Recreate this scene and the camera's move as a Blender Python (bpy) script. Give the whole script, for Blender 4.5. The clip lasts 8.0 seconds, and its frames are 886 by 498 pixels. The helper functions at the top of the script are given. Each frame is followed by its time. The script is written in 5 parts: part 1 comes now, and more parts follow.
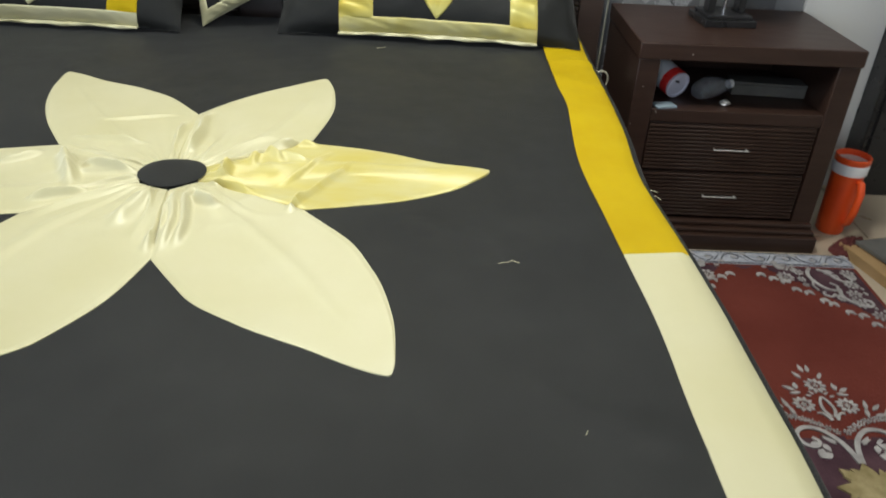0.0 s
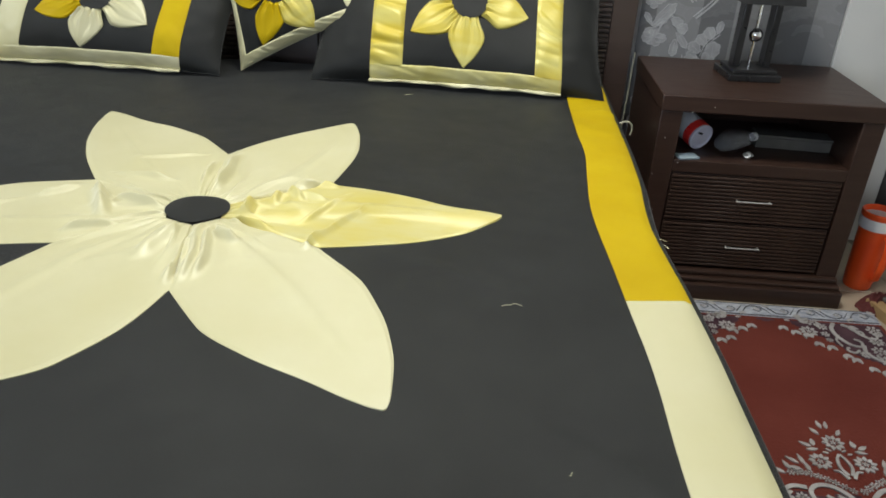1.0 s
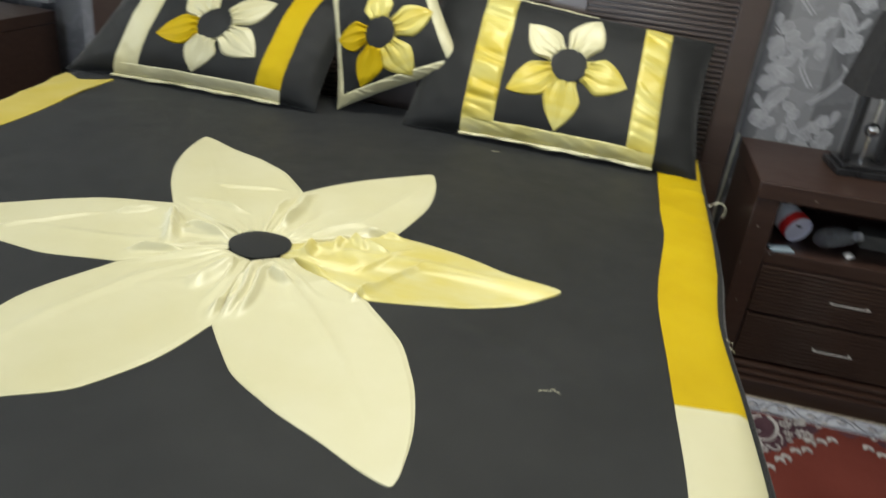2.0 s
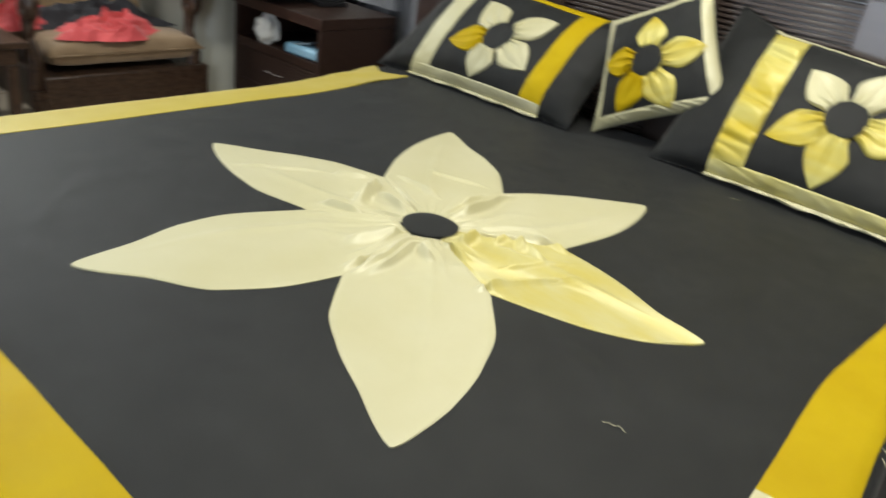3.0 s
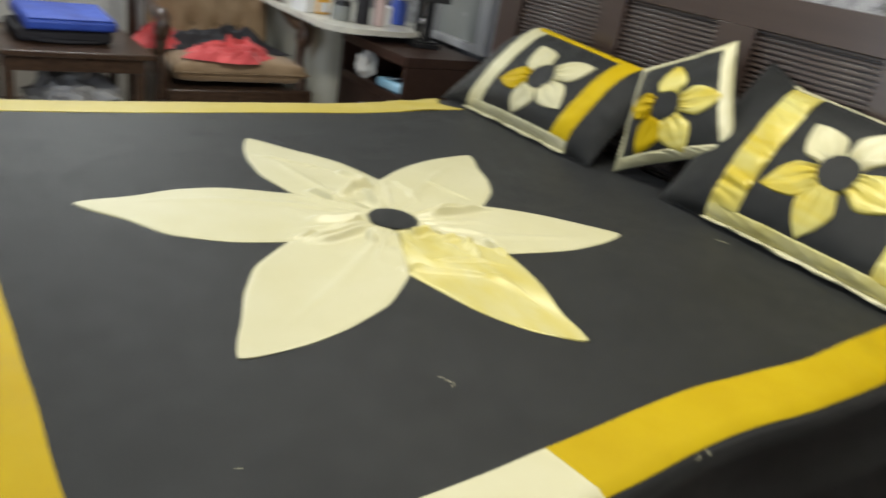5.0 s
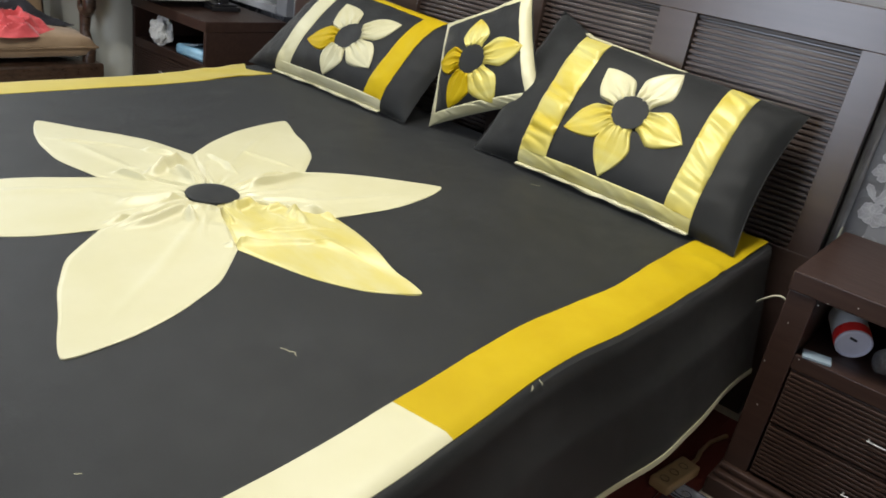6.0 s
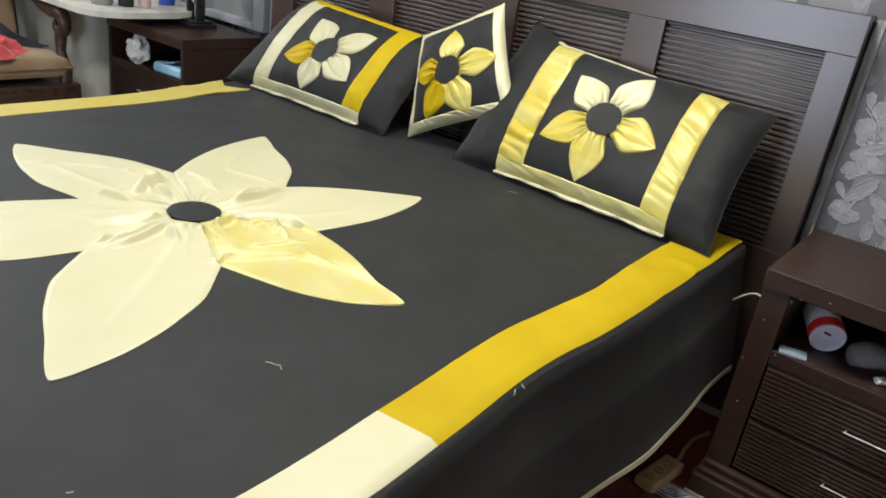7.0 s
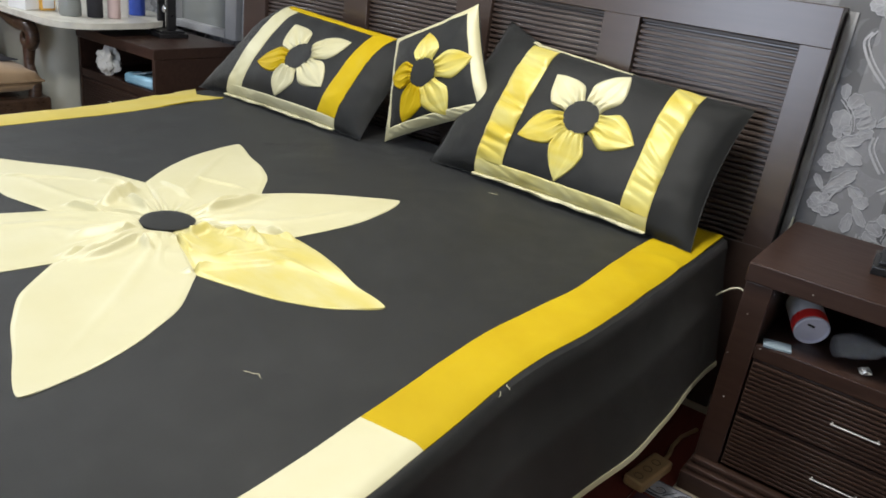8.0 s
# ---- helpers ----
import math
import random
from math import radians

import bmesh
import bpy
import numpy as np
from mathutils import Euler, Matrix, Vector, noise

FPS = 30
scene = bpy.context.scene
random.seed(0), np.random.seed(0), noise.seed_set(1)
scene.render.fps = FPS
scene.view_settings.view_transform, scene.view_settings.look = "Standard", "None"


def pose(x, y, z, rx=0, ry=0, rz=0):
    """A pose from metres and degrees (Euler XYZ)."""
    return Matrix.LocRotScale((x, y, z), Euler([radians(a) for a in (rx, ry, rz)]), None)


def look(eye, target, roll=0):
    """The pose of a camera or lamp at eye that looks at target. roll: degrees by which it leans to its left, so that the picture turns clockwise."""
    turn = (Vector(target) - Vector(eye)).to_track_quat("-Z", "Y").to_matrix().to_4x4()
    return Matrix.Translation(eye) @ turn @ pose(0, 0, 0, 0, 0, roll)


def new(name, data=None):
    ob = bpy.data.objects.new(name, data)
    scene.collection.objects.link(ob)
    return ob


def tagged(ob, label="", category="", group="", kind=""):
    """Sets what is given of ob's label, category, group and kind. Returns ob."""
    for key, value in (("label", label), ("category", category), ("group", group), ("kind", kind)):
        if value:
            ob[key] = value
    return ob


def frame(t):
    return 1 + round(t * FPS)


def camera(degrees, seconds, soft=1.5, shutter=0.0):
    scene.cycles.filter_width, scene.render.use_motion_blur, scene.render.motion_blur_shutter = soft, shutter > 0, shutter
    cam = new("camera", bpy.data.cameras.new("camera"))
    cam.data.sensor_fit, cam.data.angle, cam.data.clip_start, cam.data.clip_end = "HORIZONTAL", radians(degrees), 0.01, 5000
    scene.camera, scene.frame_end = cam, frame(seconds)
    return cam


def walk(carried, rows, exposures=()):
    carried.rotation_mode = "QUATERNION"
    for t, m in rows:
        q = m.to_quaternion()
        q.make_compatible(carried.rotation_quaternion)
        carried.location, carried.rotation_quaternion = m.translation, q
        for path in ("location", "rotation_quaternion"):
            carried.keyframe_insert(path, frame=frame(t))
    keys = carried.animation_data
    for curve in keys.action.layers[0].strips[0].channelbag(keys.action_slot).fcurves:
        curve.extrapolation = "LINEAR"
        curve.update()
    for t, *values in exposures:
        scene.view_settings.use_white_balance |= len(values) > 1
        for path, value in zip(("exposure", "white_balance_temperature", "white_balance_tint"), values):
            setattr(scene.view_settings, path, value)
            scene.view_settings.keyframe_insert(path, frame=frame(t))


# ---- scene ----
cam = camera(60.7, 8.0, soft=1.7, shutter=0.5)
PATH = [
    (0, (0.461, -1.227, 1.244), (0.496, 0.482, 0.205), 2.8),
    (0.5, (0.497, -1.238, 1.25), (0.464, 0.508, 0.274), 3.4),
    (1, (0.515, -1.261, 1.263), (0.442, 0.501, 0.319), 2.9),
    (1.2, (0.528, -1.262, 1.252), (0.434, 0.501, 0.313), 2.8),
    (2.3, (0.663, -1.151, 1.302), (0.157, 0.595, 0.469), 8.5),
    (2.5, (0.752, -1.119, 1.27), (0.1, 0.586, 0.452), 9.2),
    (3, (0.92, -1.069, 1.268), (-0.202, 0.339, 0.397), 8.4),
    (3.5, (1.063, -0.983, 1.286), (-0.305, 0.229, 0.473), 12.2),
    (4, (1.255, -0.93, 1.289), (-0.294, 0.028, 0.463), 12.9),
    (4.5, (1.351, -0.897, 1.286), (-0.241, -0.009, 0.463), 11.4),
    (5, (1.372, -0.888, 1.27), (-0.064, 0.262, 0.486), 10.4),
    (5.2, (1.373, -0.889, 1.269), (0.055, 0.401, 0.496), 10.1),
    (6.3, (1.382, -0.902, 1.285), (0.296, 0.573, 0.481), 9.9),
    (6.5, (1.383, -0.899, 1.283), (0.299, 0.582, 0.488), 9.5),
    (7, (1.401, -0.915, 1.298), (0.328, 0.58, 0.515), 8.6),
    (7.5, (1.394, -0.9, 1.282), (0.342, 0.616, 0.512), 8.0),
    (8, (1.393, -0.897, 1.278), (0.352, 0.633, 0.519), 7.5),
]
EXPOSURES = [(0, 0.11, 6600, 4), (2.5, 0.09, 6700, 5), (3.5, 0.05, 6950, 5), (5.0, 0.08, 6850, 6), (6.3, 0.28, 6600, 9), (8.0, 0.31, 6600, 9)]
walk(cam, [(t, look(eye, target, roll)) for t, eye, target, roll in PATH], EXPOSURES)

# ---- world and lights ----
world = bpy.data.worlds.new("world")
scene.world = world
world.use_nodes = True
world.node_tree.nodes["Background"].inputs[0].default_value = (0.75, 0.8, 0.9, 1)
world.node_tree.nodes["Background"].inputs[1].default_value = 0.05


def area_lamp(name, m, size_x, size_y, watts, colour):
    data = bpy.data.lights.new(name, "AREA")
    data.shape, data.size, data.size_y, data.energy, data.color = "RECTANGLE", size_x, size_y, watts, colour
    ob = new(name, data)
    ob.matrix_basis = m
    return ob


# ceiling fitting over the bed, and the cool window in the wall behind the camera
area_lamp("ceiling_lamp_light", look((0.40, 0.30, 2.66), (0.40, 0.30, 0.0)), 0.5, 0.5, 47, (0.98, 0.97, 0.94))
area_lamp("window_light", look((-0.3, -2.9, 1.13), (-0.3, 0.6, 1.13)), 1.3, 1.6, 38, (0.69, 0.79, 1.0))

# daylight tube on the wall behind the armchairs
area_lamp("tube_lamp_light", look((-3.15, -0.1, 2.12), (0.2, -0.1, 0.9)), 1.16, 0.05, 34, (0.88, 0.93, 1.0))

# ---- materials ----


def material(name, dark, light, scale=8.0, rough=0.6, metal=0.0, bump=0.0, bump_scale=60.0, stretch=(1, 1, 1),
             sheen=0.0, sheen_tint=(1, 1, 1), spec=0.5, detail=4.0, rough_var=0.1, ior=1.5, gloss_tint=(1, 1, 1)):
    m = bpy.data.materials.new(name)
    m.use_nodes = True
    nt = m.node_tree
    b = nt.nodes["Principled BSDF"]
    co = nt.nodes.new("ShaderNodeTexCoord")
    mp = nt.nodes.new("ShaderNodeMapping")
    mp.inputs["Scale"].default_value = stretch
    nt.links.new(co.outputs["Object"], mp.inputs[0])
    n1 = nt.nodes.new("ShaderNodeTexNoise")
    n1.inputs["Scale"].default_value, n1.inputs["Detail"].default_value = scale, detail
    nt.links.new(mp.outputs[0], n1.inputs["Vector"])
    ramp = nt.nodes.new("ShaderNodeValToRGB")
    ramp.color_ramp.elements[0].position, ramp.color_ramp.elements[1].position = 0.32, 0.7
    ramp.color_ramp.elements[0].color, ramp.color_ramp.elements[1].color = (*dark, 1), (*light, 1)
    nt.links.new(n1.outputs["Fac"], ramp.inputs[0])
    nt.links.new(ramp.outputs[0], b.inputs["Base Color"])
    mr = nt.nodes.new("ShaderNodeMapRange")
    mr.inputs["To Min"].default_value, mr.inputs["To Max"].default_value = max(0.02, rough - rough_var), min(1, rough + rough_var)
    n2 = nt.nodes.new("ShaderNodeTexNoise")
    n2.inputs["Scale"].default_value, n2.inputs["Detail"].default_value = scale * 3.1, 3
    nt.links.new(mp.outputs[0], n2.inputs["Vector"])
    nt.links.new(n2.outputs["Fac"], mr.inputs["Value"])
    nt.links.new(mr.outputs[0], b.inputs["Roughness"])
    b.inputs["Metallic"].default_value = metal
    b.inputs["Specular IOR Level"].default_value = spec
    b.inputs["IOR"].default_value = ior
    b.inputs["Specular Tint"].default_value = (*gloss_tint, 1)
    b.inputs["Sheen Weight"].default_value = sheen
    b.inputs["Sheen Tint"].default_value = (*sheen_tint, 1)
    b.inputs["Sheen Roughness"].default_value = 0.4
    if bump:
        n3 = nt.nodes.new("ShaderNodeTexNoise")
        n3.inputs["Scale"].default_value, n3.inputs["Detail"].default_value = bump_scale, 5
        nt.links.new(mp.outputs[0], n3.inputs["Vector"])
        bp = nt.nodes.new("ShaderNodeBump")
        bp.inputs["Strength"].default_value, bp.inputs["Distance"].default_value = bump, 0.003
        nt.links.new(n3.outputs["Fac"], bp.inputs["Height"])
        nt.links.new(bp.outputs[0], b.inputs["Normal"])
    return m


def add_weave(m, scale, strength):
    """Fine crossing threads on a cloth."""
    nt = m.node_tree
    b = nt.nodes["Principled BSDF"]
    co = nt.nodes.new("ShaderNodeTexCoord")
    total = None
    for axis in ("X", "Y"):
        w = nt.nodes.new("ShaderNodeTexWave")
        w.bands_direction = axis
        w.inputs["Scale"].default_value, w.inputs["Distortion"].default_value = scale, 0.6
        nt.links.new(co.outputs["Object"], w.inputs["Vector"])
        if total is None:
            total = w
        else:
            ad = nt.nodes.new("ShaderNodeMath")
            nt.links.new(total.outputs["Fac"], ad.inputs[0])
            nt.links.new(w.outputs["Fac"], ad.inputs[1])
            total = ad
    bp = nt.nodes.new("ShaderNodeBump")
    bp.inputs["Strength"].default_value, bp.inputs["Distance"].default_value = strength, 0.0006
    nt.links.new(total.outputs[0], bp.inputs["Height"])
    old = b.inputs["Normal"].links
    if old:
        nt.links.new(old[0].from_socket, bp.inputs["Normal"])
    nt.links.new(bp.outputs[0], b.inputs["Normal"])
    return m


BLACK = add_weave(material("black_cotton", (0.0062, 0.0067, 0.0064), (0.0112, 0.0119, 0.0114), 5, 0.55, bump=0.4, bump_scale=9,
                           sheen=0.20, sheen_tint=(0.62, 0.61, 0.60), spec=0.28), 900, 0.25)
# PALE and GOLD are one satin; sheen by thread direction is set as colour
PALE = material("pale_sheen_satin", (0.468, 0.428, 0.222), (0.512, 0.475, 0.285), 5, 0.58, bump=0.12, bump_scale=11, sheen=0.4,
                sheen_tint=(1, 1, 0.92), ior=2.2, gloss_tint=(1, 1, 0.92))
# gold and pale streaks paint the highlights and shaded wrinkles into the colour
STRAW = material("straw_satin_painted_shine", (0.47, 0.350, 0.010), (0.53, 0.475, 0.140), 7, 0.48, bump=0.12, bump_scale=22, sheen=0.3, stretch=(0.5, 2.6, 1), detail=2.0,
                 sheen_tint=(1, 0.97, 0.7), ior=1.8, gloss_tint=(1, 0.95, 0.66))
# same satin as PALE; its gold sheen is mixed into the base colour
MIXED = material("sheen_streaked_satin", (0.515, 0.428, 0.100), (0.53, 0.482, 0.220), 8, 0.54, bump=0.15, bump_scale=18, sheen=0.5,
                 sheen_tint=(1, 0.98, 0.75), ior=1.95, gloss_tint=(1, 0.97, 0.72), stretch=(1, 2.6, 1), detail=6)


def one_way_shine(m, amount, turn=0.0):
    """Satin: the gloss is drawn out across the floating threads."""
    nt = m.node_tree
    b = nt.nodes["Principled BSDF"]
    tg = nt.nodes.new("ShaderNodeTangent")
    tg.direction_type, tg.axis = "RADIAL", "Z"
    nt.links.new(tg.outputs[0], b.inputs["Tangent"])
    b.inputs["Anisotropic"].default_value, b.inputs["Anisotropic Rotation"].default_value = amount, turn
    return m


one_way_shine(MIXED, 0.9)
BUTTER = material("butter_satin", (0.50, 0.430, 0.120), (0.54, 0.500, 0.240), 12, 0.5, bump=0.12, bump_scale=18, sheen=0.3, ior=1.7, gloss_tint=(1, 0.97, 0.75))
LEMON = material("lemon_satin", (0.50, 0.378, 0.018), (0.54, 0.425, 0.050), 4, 0.5, bump=0.12, bump_scale=10, sheen=0.3, gloss_tint=(1, 0.95, 0.6))
GOLD = material("gold_sheen_satin", (0.43, 0.292, 0.005), (0.485, 0.344, 0.008), 6, 0.55, bump=0.12, bump_scale=10, spec=0.25,
                gloss_tint=(1, 0.9, 0.4))
WOOD = material("dark_wenge_wood", (0.037, 0.0220, 0.0170), (0.047, 0.0295, 0.0230), 2.5, 0.29, bump=0.004, bump_scale=4, stretch=(1, 16, 16),
                spec=1.0, rough_var=0.012)
WOOD_SLAT = material("dark_wenge_slats", (0.034, 0.0205, 0.0155), (0.050, 0.032, 0.0255), 5, 0.45, stretch=(1, 14, 14), spec=0.8, rough_var=0.04)
WOOD_DARK = material("dark_nightstand_wood", (0.030, 0.0150, 0.0105), (0.043, 0.023, 0.0165), 5, 0.40, bump=0.006, bump_scale=5, stretch=(1, 14, 14), spec=0.35)
RIB_WOOD = material("dark_ribbed_wood", (0.034, 0.018, 0.013), (0.050, 0.028, 0.020), 5, 0.58, stretch=(1, 14, 14), spec=0.22, rough_var=0.04)
CARVED = material("dark_carved_wood", (0.030, 0.016, 0.010), (0.075, 0.042, 0.026), 7, 0.3, bump=0.2, bump_scale=30, stretch=(3, 3, 12))
TAN = material("tan_upholstery", (0.25, 0.16, 0.085), (0.35, 0.24, 0.14), 10, 0.7, bump=0.4, bump_scale=35, sheen=0.35)
TAN_PIPE = material("tan_piping", (0.16, 0.10, 0.05), (0.24, 0.16, 0.09), 20, 0.7)
CREAM = material("white_paint", (0.74, 0.74, 0.72), (0.82, 0.82, 0.80), 2, 0.55, bump=0.1, bump_scale=25)
# white frame with the shade it stands in put into the colour
FRAME = material("shaded_white_frame", (0.34, 0.34, 0.35), (0.44, 0.44, 0.45), 6, 0.5, bump=0.1, bump_scale=25)
# darker copy of the white paint; the dim corner's shade is in the colour
PIER = material("shaded_white_paint", (0.50, 0.50, 0.50), (0.58, 0.58, 0.57), 2, 0.6, bump=0.1, bump_scale=25)
STONE = material("pale_stone_top", (0.52, 0.50, 0.44), (0.70, 0.68, 0.60), 12, 0.35)
PANEL = material("pale_grey_panel", (0.40, 0.40, 0.35), (0.48, 0.48, 0.42), 4, 0.55, bump=0.1)
BLACKM = material("black_lacquer", (0.010, 0.010, 0.011), (0.020, 0.019, 0.02), 10, 0.3)
SHADE = material("black_lampshade_cloth", (0.012, 0.012, 0.013), (0.022, 0.021, 0.022), 30, 0.8, bump=0.3, bump_scale=120)
CHROME = material("chrome", (0.75, 0.75, 0.76), (0.85, 0.85, 0.86), 12, 0.14, metal=1.0, rough_var=0.05)
STEEL = material("brushed_steel", (0.72, 0.71, 0.69), (0.82, 0.81, 0.79), 30, 0.38, metal=0.7)
RED = material("red_cloth", (0.50, 0.045, 0.05), (0.72, 0.10, 0.10), 9, 0.75, bump=0.4, bump_scale=20, sheen=0.3)
NAVY = material("black_cloth", (0.012, 0.011, 0.014), (0.025, 0.023, 0.028), 9, 0.8, bump=0.3, bump_scale=20)
BLUE = material("blue_fabric", (0.02, 0.05, 0.32), (0.04, 0.10, 0.50), 8, 0.55, bump=0.2, bump_scale=40)
WHITE = material("white_plastic", (0.68, 0.68, 0.68), (0.80, 0.80, 0.80), 10, 0.35)
WHITEC = material("white_cloth", (0.52, 0.52, 0.50), (0.72, 0.72, 0.70), 7, 0.75, bump=0.5, bump_scale=12)
CAN_RED = material("red_can_paint", (0.55, 0.02, 0.02), (0.68, 0.04, 0.03), 12, 0.3)
CAN_WHITE = material("white_can_paint", (0.62, 0.64, 0.68), (0.78, 0.80, 0.84), 14, 0.35)
LILAC = material("lilac_can_lid", (0.50, 0.50, 0.62), (0.64, 0.64, 0.74), 14, 0.35)
ORANGE = material("orange_plastic", (0.72, 0.07, 0.012), (0.85, 0.11, 0.02), 8, 0.4)
SKY = material("light_blue_plastic", (0.22, 0.45, 0.62), (0.35, 0.58, 0.72), 10, 0.4)
GREYBLUE = material("grey_blue_card", (0.20, 0.26, 0.31), (0.29, 0.36, 0.41), 15, 0.5)
CARD = material("grey_card", (0.075, 0.073, 0.066), (0.12, 0.116, 0.108), 12, 0.6)
PINK = material("pink_plastic", (0.55, 0.40, 0.38), (0.68, 0.52, 0.50), 10, 0.4)
YELLOWP = material("orange_packet", (0.70, 0.36, 0.04), (0.80, 0.45, 0.08), 10, 0.45)
BROWN = material("tan_plastic", (0.30, 0.19, 0.085), (0.40, 0.26, 0.13), 10, 0.45)
THREAD = material("pale_thread", (0.60, 0.56, 0.36), (0.72, 0.68, 0.46), 40, 0.8)
CABLE = material("cream_cable", (0.50, 0.48, 0.36), (0.62, 0.60, 0.46), 30, 0.5)
MAROON = material("maroon_pile", (0.105, 0.022, 0.016), (0.150, 0.036, 0.026), 3, 0.95, bump=0.8, bump_scale=160, sheen=0.15,
                  sheen_tint=(0.8, 0.4, 0.35), spec=0.1)
RUG_DARK = material("aubergine_pile", (0.045, 0.022, 0.030), (0.085, 0.045, 0.055), 14, 0.95, bump=0.8, bump_scale=160, spec=0.1)
RUG_GREY = material("silver_grey_pile", (0.26, 0.245, 0.24), (0.44, 0.42, 0.41), 24, 0.95, bump=0.8, bump_scale=170, spec=0.1)
RUG_GOLD = material("dull_gold_pile", (0.20, 0.16, 0.07), (0.38, 0.31, 0.17), 24, 0.95, bump=0.8, bump_scale=170, spec=0.1)
RUG_BLUE = material("blue_grey_fringe", (0.24, 0.25, 0.30), (0.46, 0.47, 0.52), 38, 0.95, bump=0.8, bump_scale=150, spec=0.1, stretch=(1, 2.2, 1))
WRAP = material("grey_plastic_wrap", (0.26, 0.26, 0.265), (0.40, 0.40, 0.41), 14, 0.5, bump=0.5, bump_scale=40)
PAPER = material("silver_relief_paper", (0.25, 0.25, 0.26), (0.35, 0.35, 0.365), 30, 0.45, bump=0.5, bump_scale=90)
PAPER_EDGE = material("pale_relief_paper", (0.31, 0.31, 0.325), (0.42, 0.42, 0.44), 30, 0.42, bump=0.3, bump_scale=90)
RUG_SLATE = material("slate_grey_pile", (0.035, 0.035, 0.042), (0.17, 0.17, 0.19), 38, 0.95, bump=0.8, bump_scale=150, spec=0.1)
GLASS_DARK = material("frosted_glass", (0.20, 0.21, 0.20), (0.27, 0.28, 0.27), 2, 0.22)
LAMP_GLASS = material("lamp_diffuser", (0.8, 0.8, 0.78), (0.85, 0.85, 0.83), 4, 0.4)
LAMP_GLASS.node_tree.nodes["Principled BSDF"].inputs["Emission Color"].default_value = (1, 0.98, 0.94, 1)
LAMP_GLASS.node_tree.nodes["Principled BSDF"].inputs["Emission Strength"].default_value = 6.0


def clear_plastic():
    m = bpy.data.materials.new("clear_plastic")
    m.use_nodes = True
    nt = m.node_tree
    out = nt.nodes["Material Output"]
    nt.nodes.remove(nt.nodes["Principled BSDF"])
    clear, shine, mix = nt.nodes.new("ShaderNodeBsdfTransparent"), nt.nodes.new("ShaderNodeBsdfGlossy"), nt.nodes.new("ShaderNodeMixShader")
    clear.inputs[0].default_value = (0.86, 0.88, 0.92, 1)
    shine.inputs[0].default_value, shine.inputs["Roughness"].default_value = (0.9, 0.92, 0.96, 1), 0.07
    mix.inputs[0].default_value = 0.25
    nt.links.new(clear.outputs[0], mix.inputs[1])
    nt.links.new(shine.outputs[0], mix.inputs[2])
    nt.links.new(mix.outputs[0], out.inputs[0])
    n = nt.nodes.new("ShaderNodeTexNoise")
    n.inputs["Scale"].default_value = 35
    bp = nt.nodes.new("ShaderNodeBump")
    bp.inputs["Strength"].default_value, bp.inputs["Distance"].default_value = 0.8, 0.006
    nt.links.new(n.outputs["Fac"], bp.inputs["Height"])
    nt.links.new(bp.outputs[0], shine.inputs["Normal"])
    return m


CLEAR = clear_plastic()


def maths(nt, op, a, b=None, c=None):
    n = nt.nodes.new("ShaderNodeMath")
    n.operation = op
    for i, v in enumerate((a, b, c)):
        if v is None:
            continue
        if isinstance(v, (int, float)):
            n.inputs[i].default_value = v
        else:
            nt.links.new(v, n.inputs[i])
    return n.outputs[0]


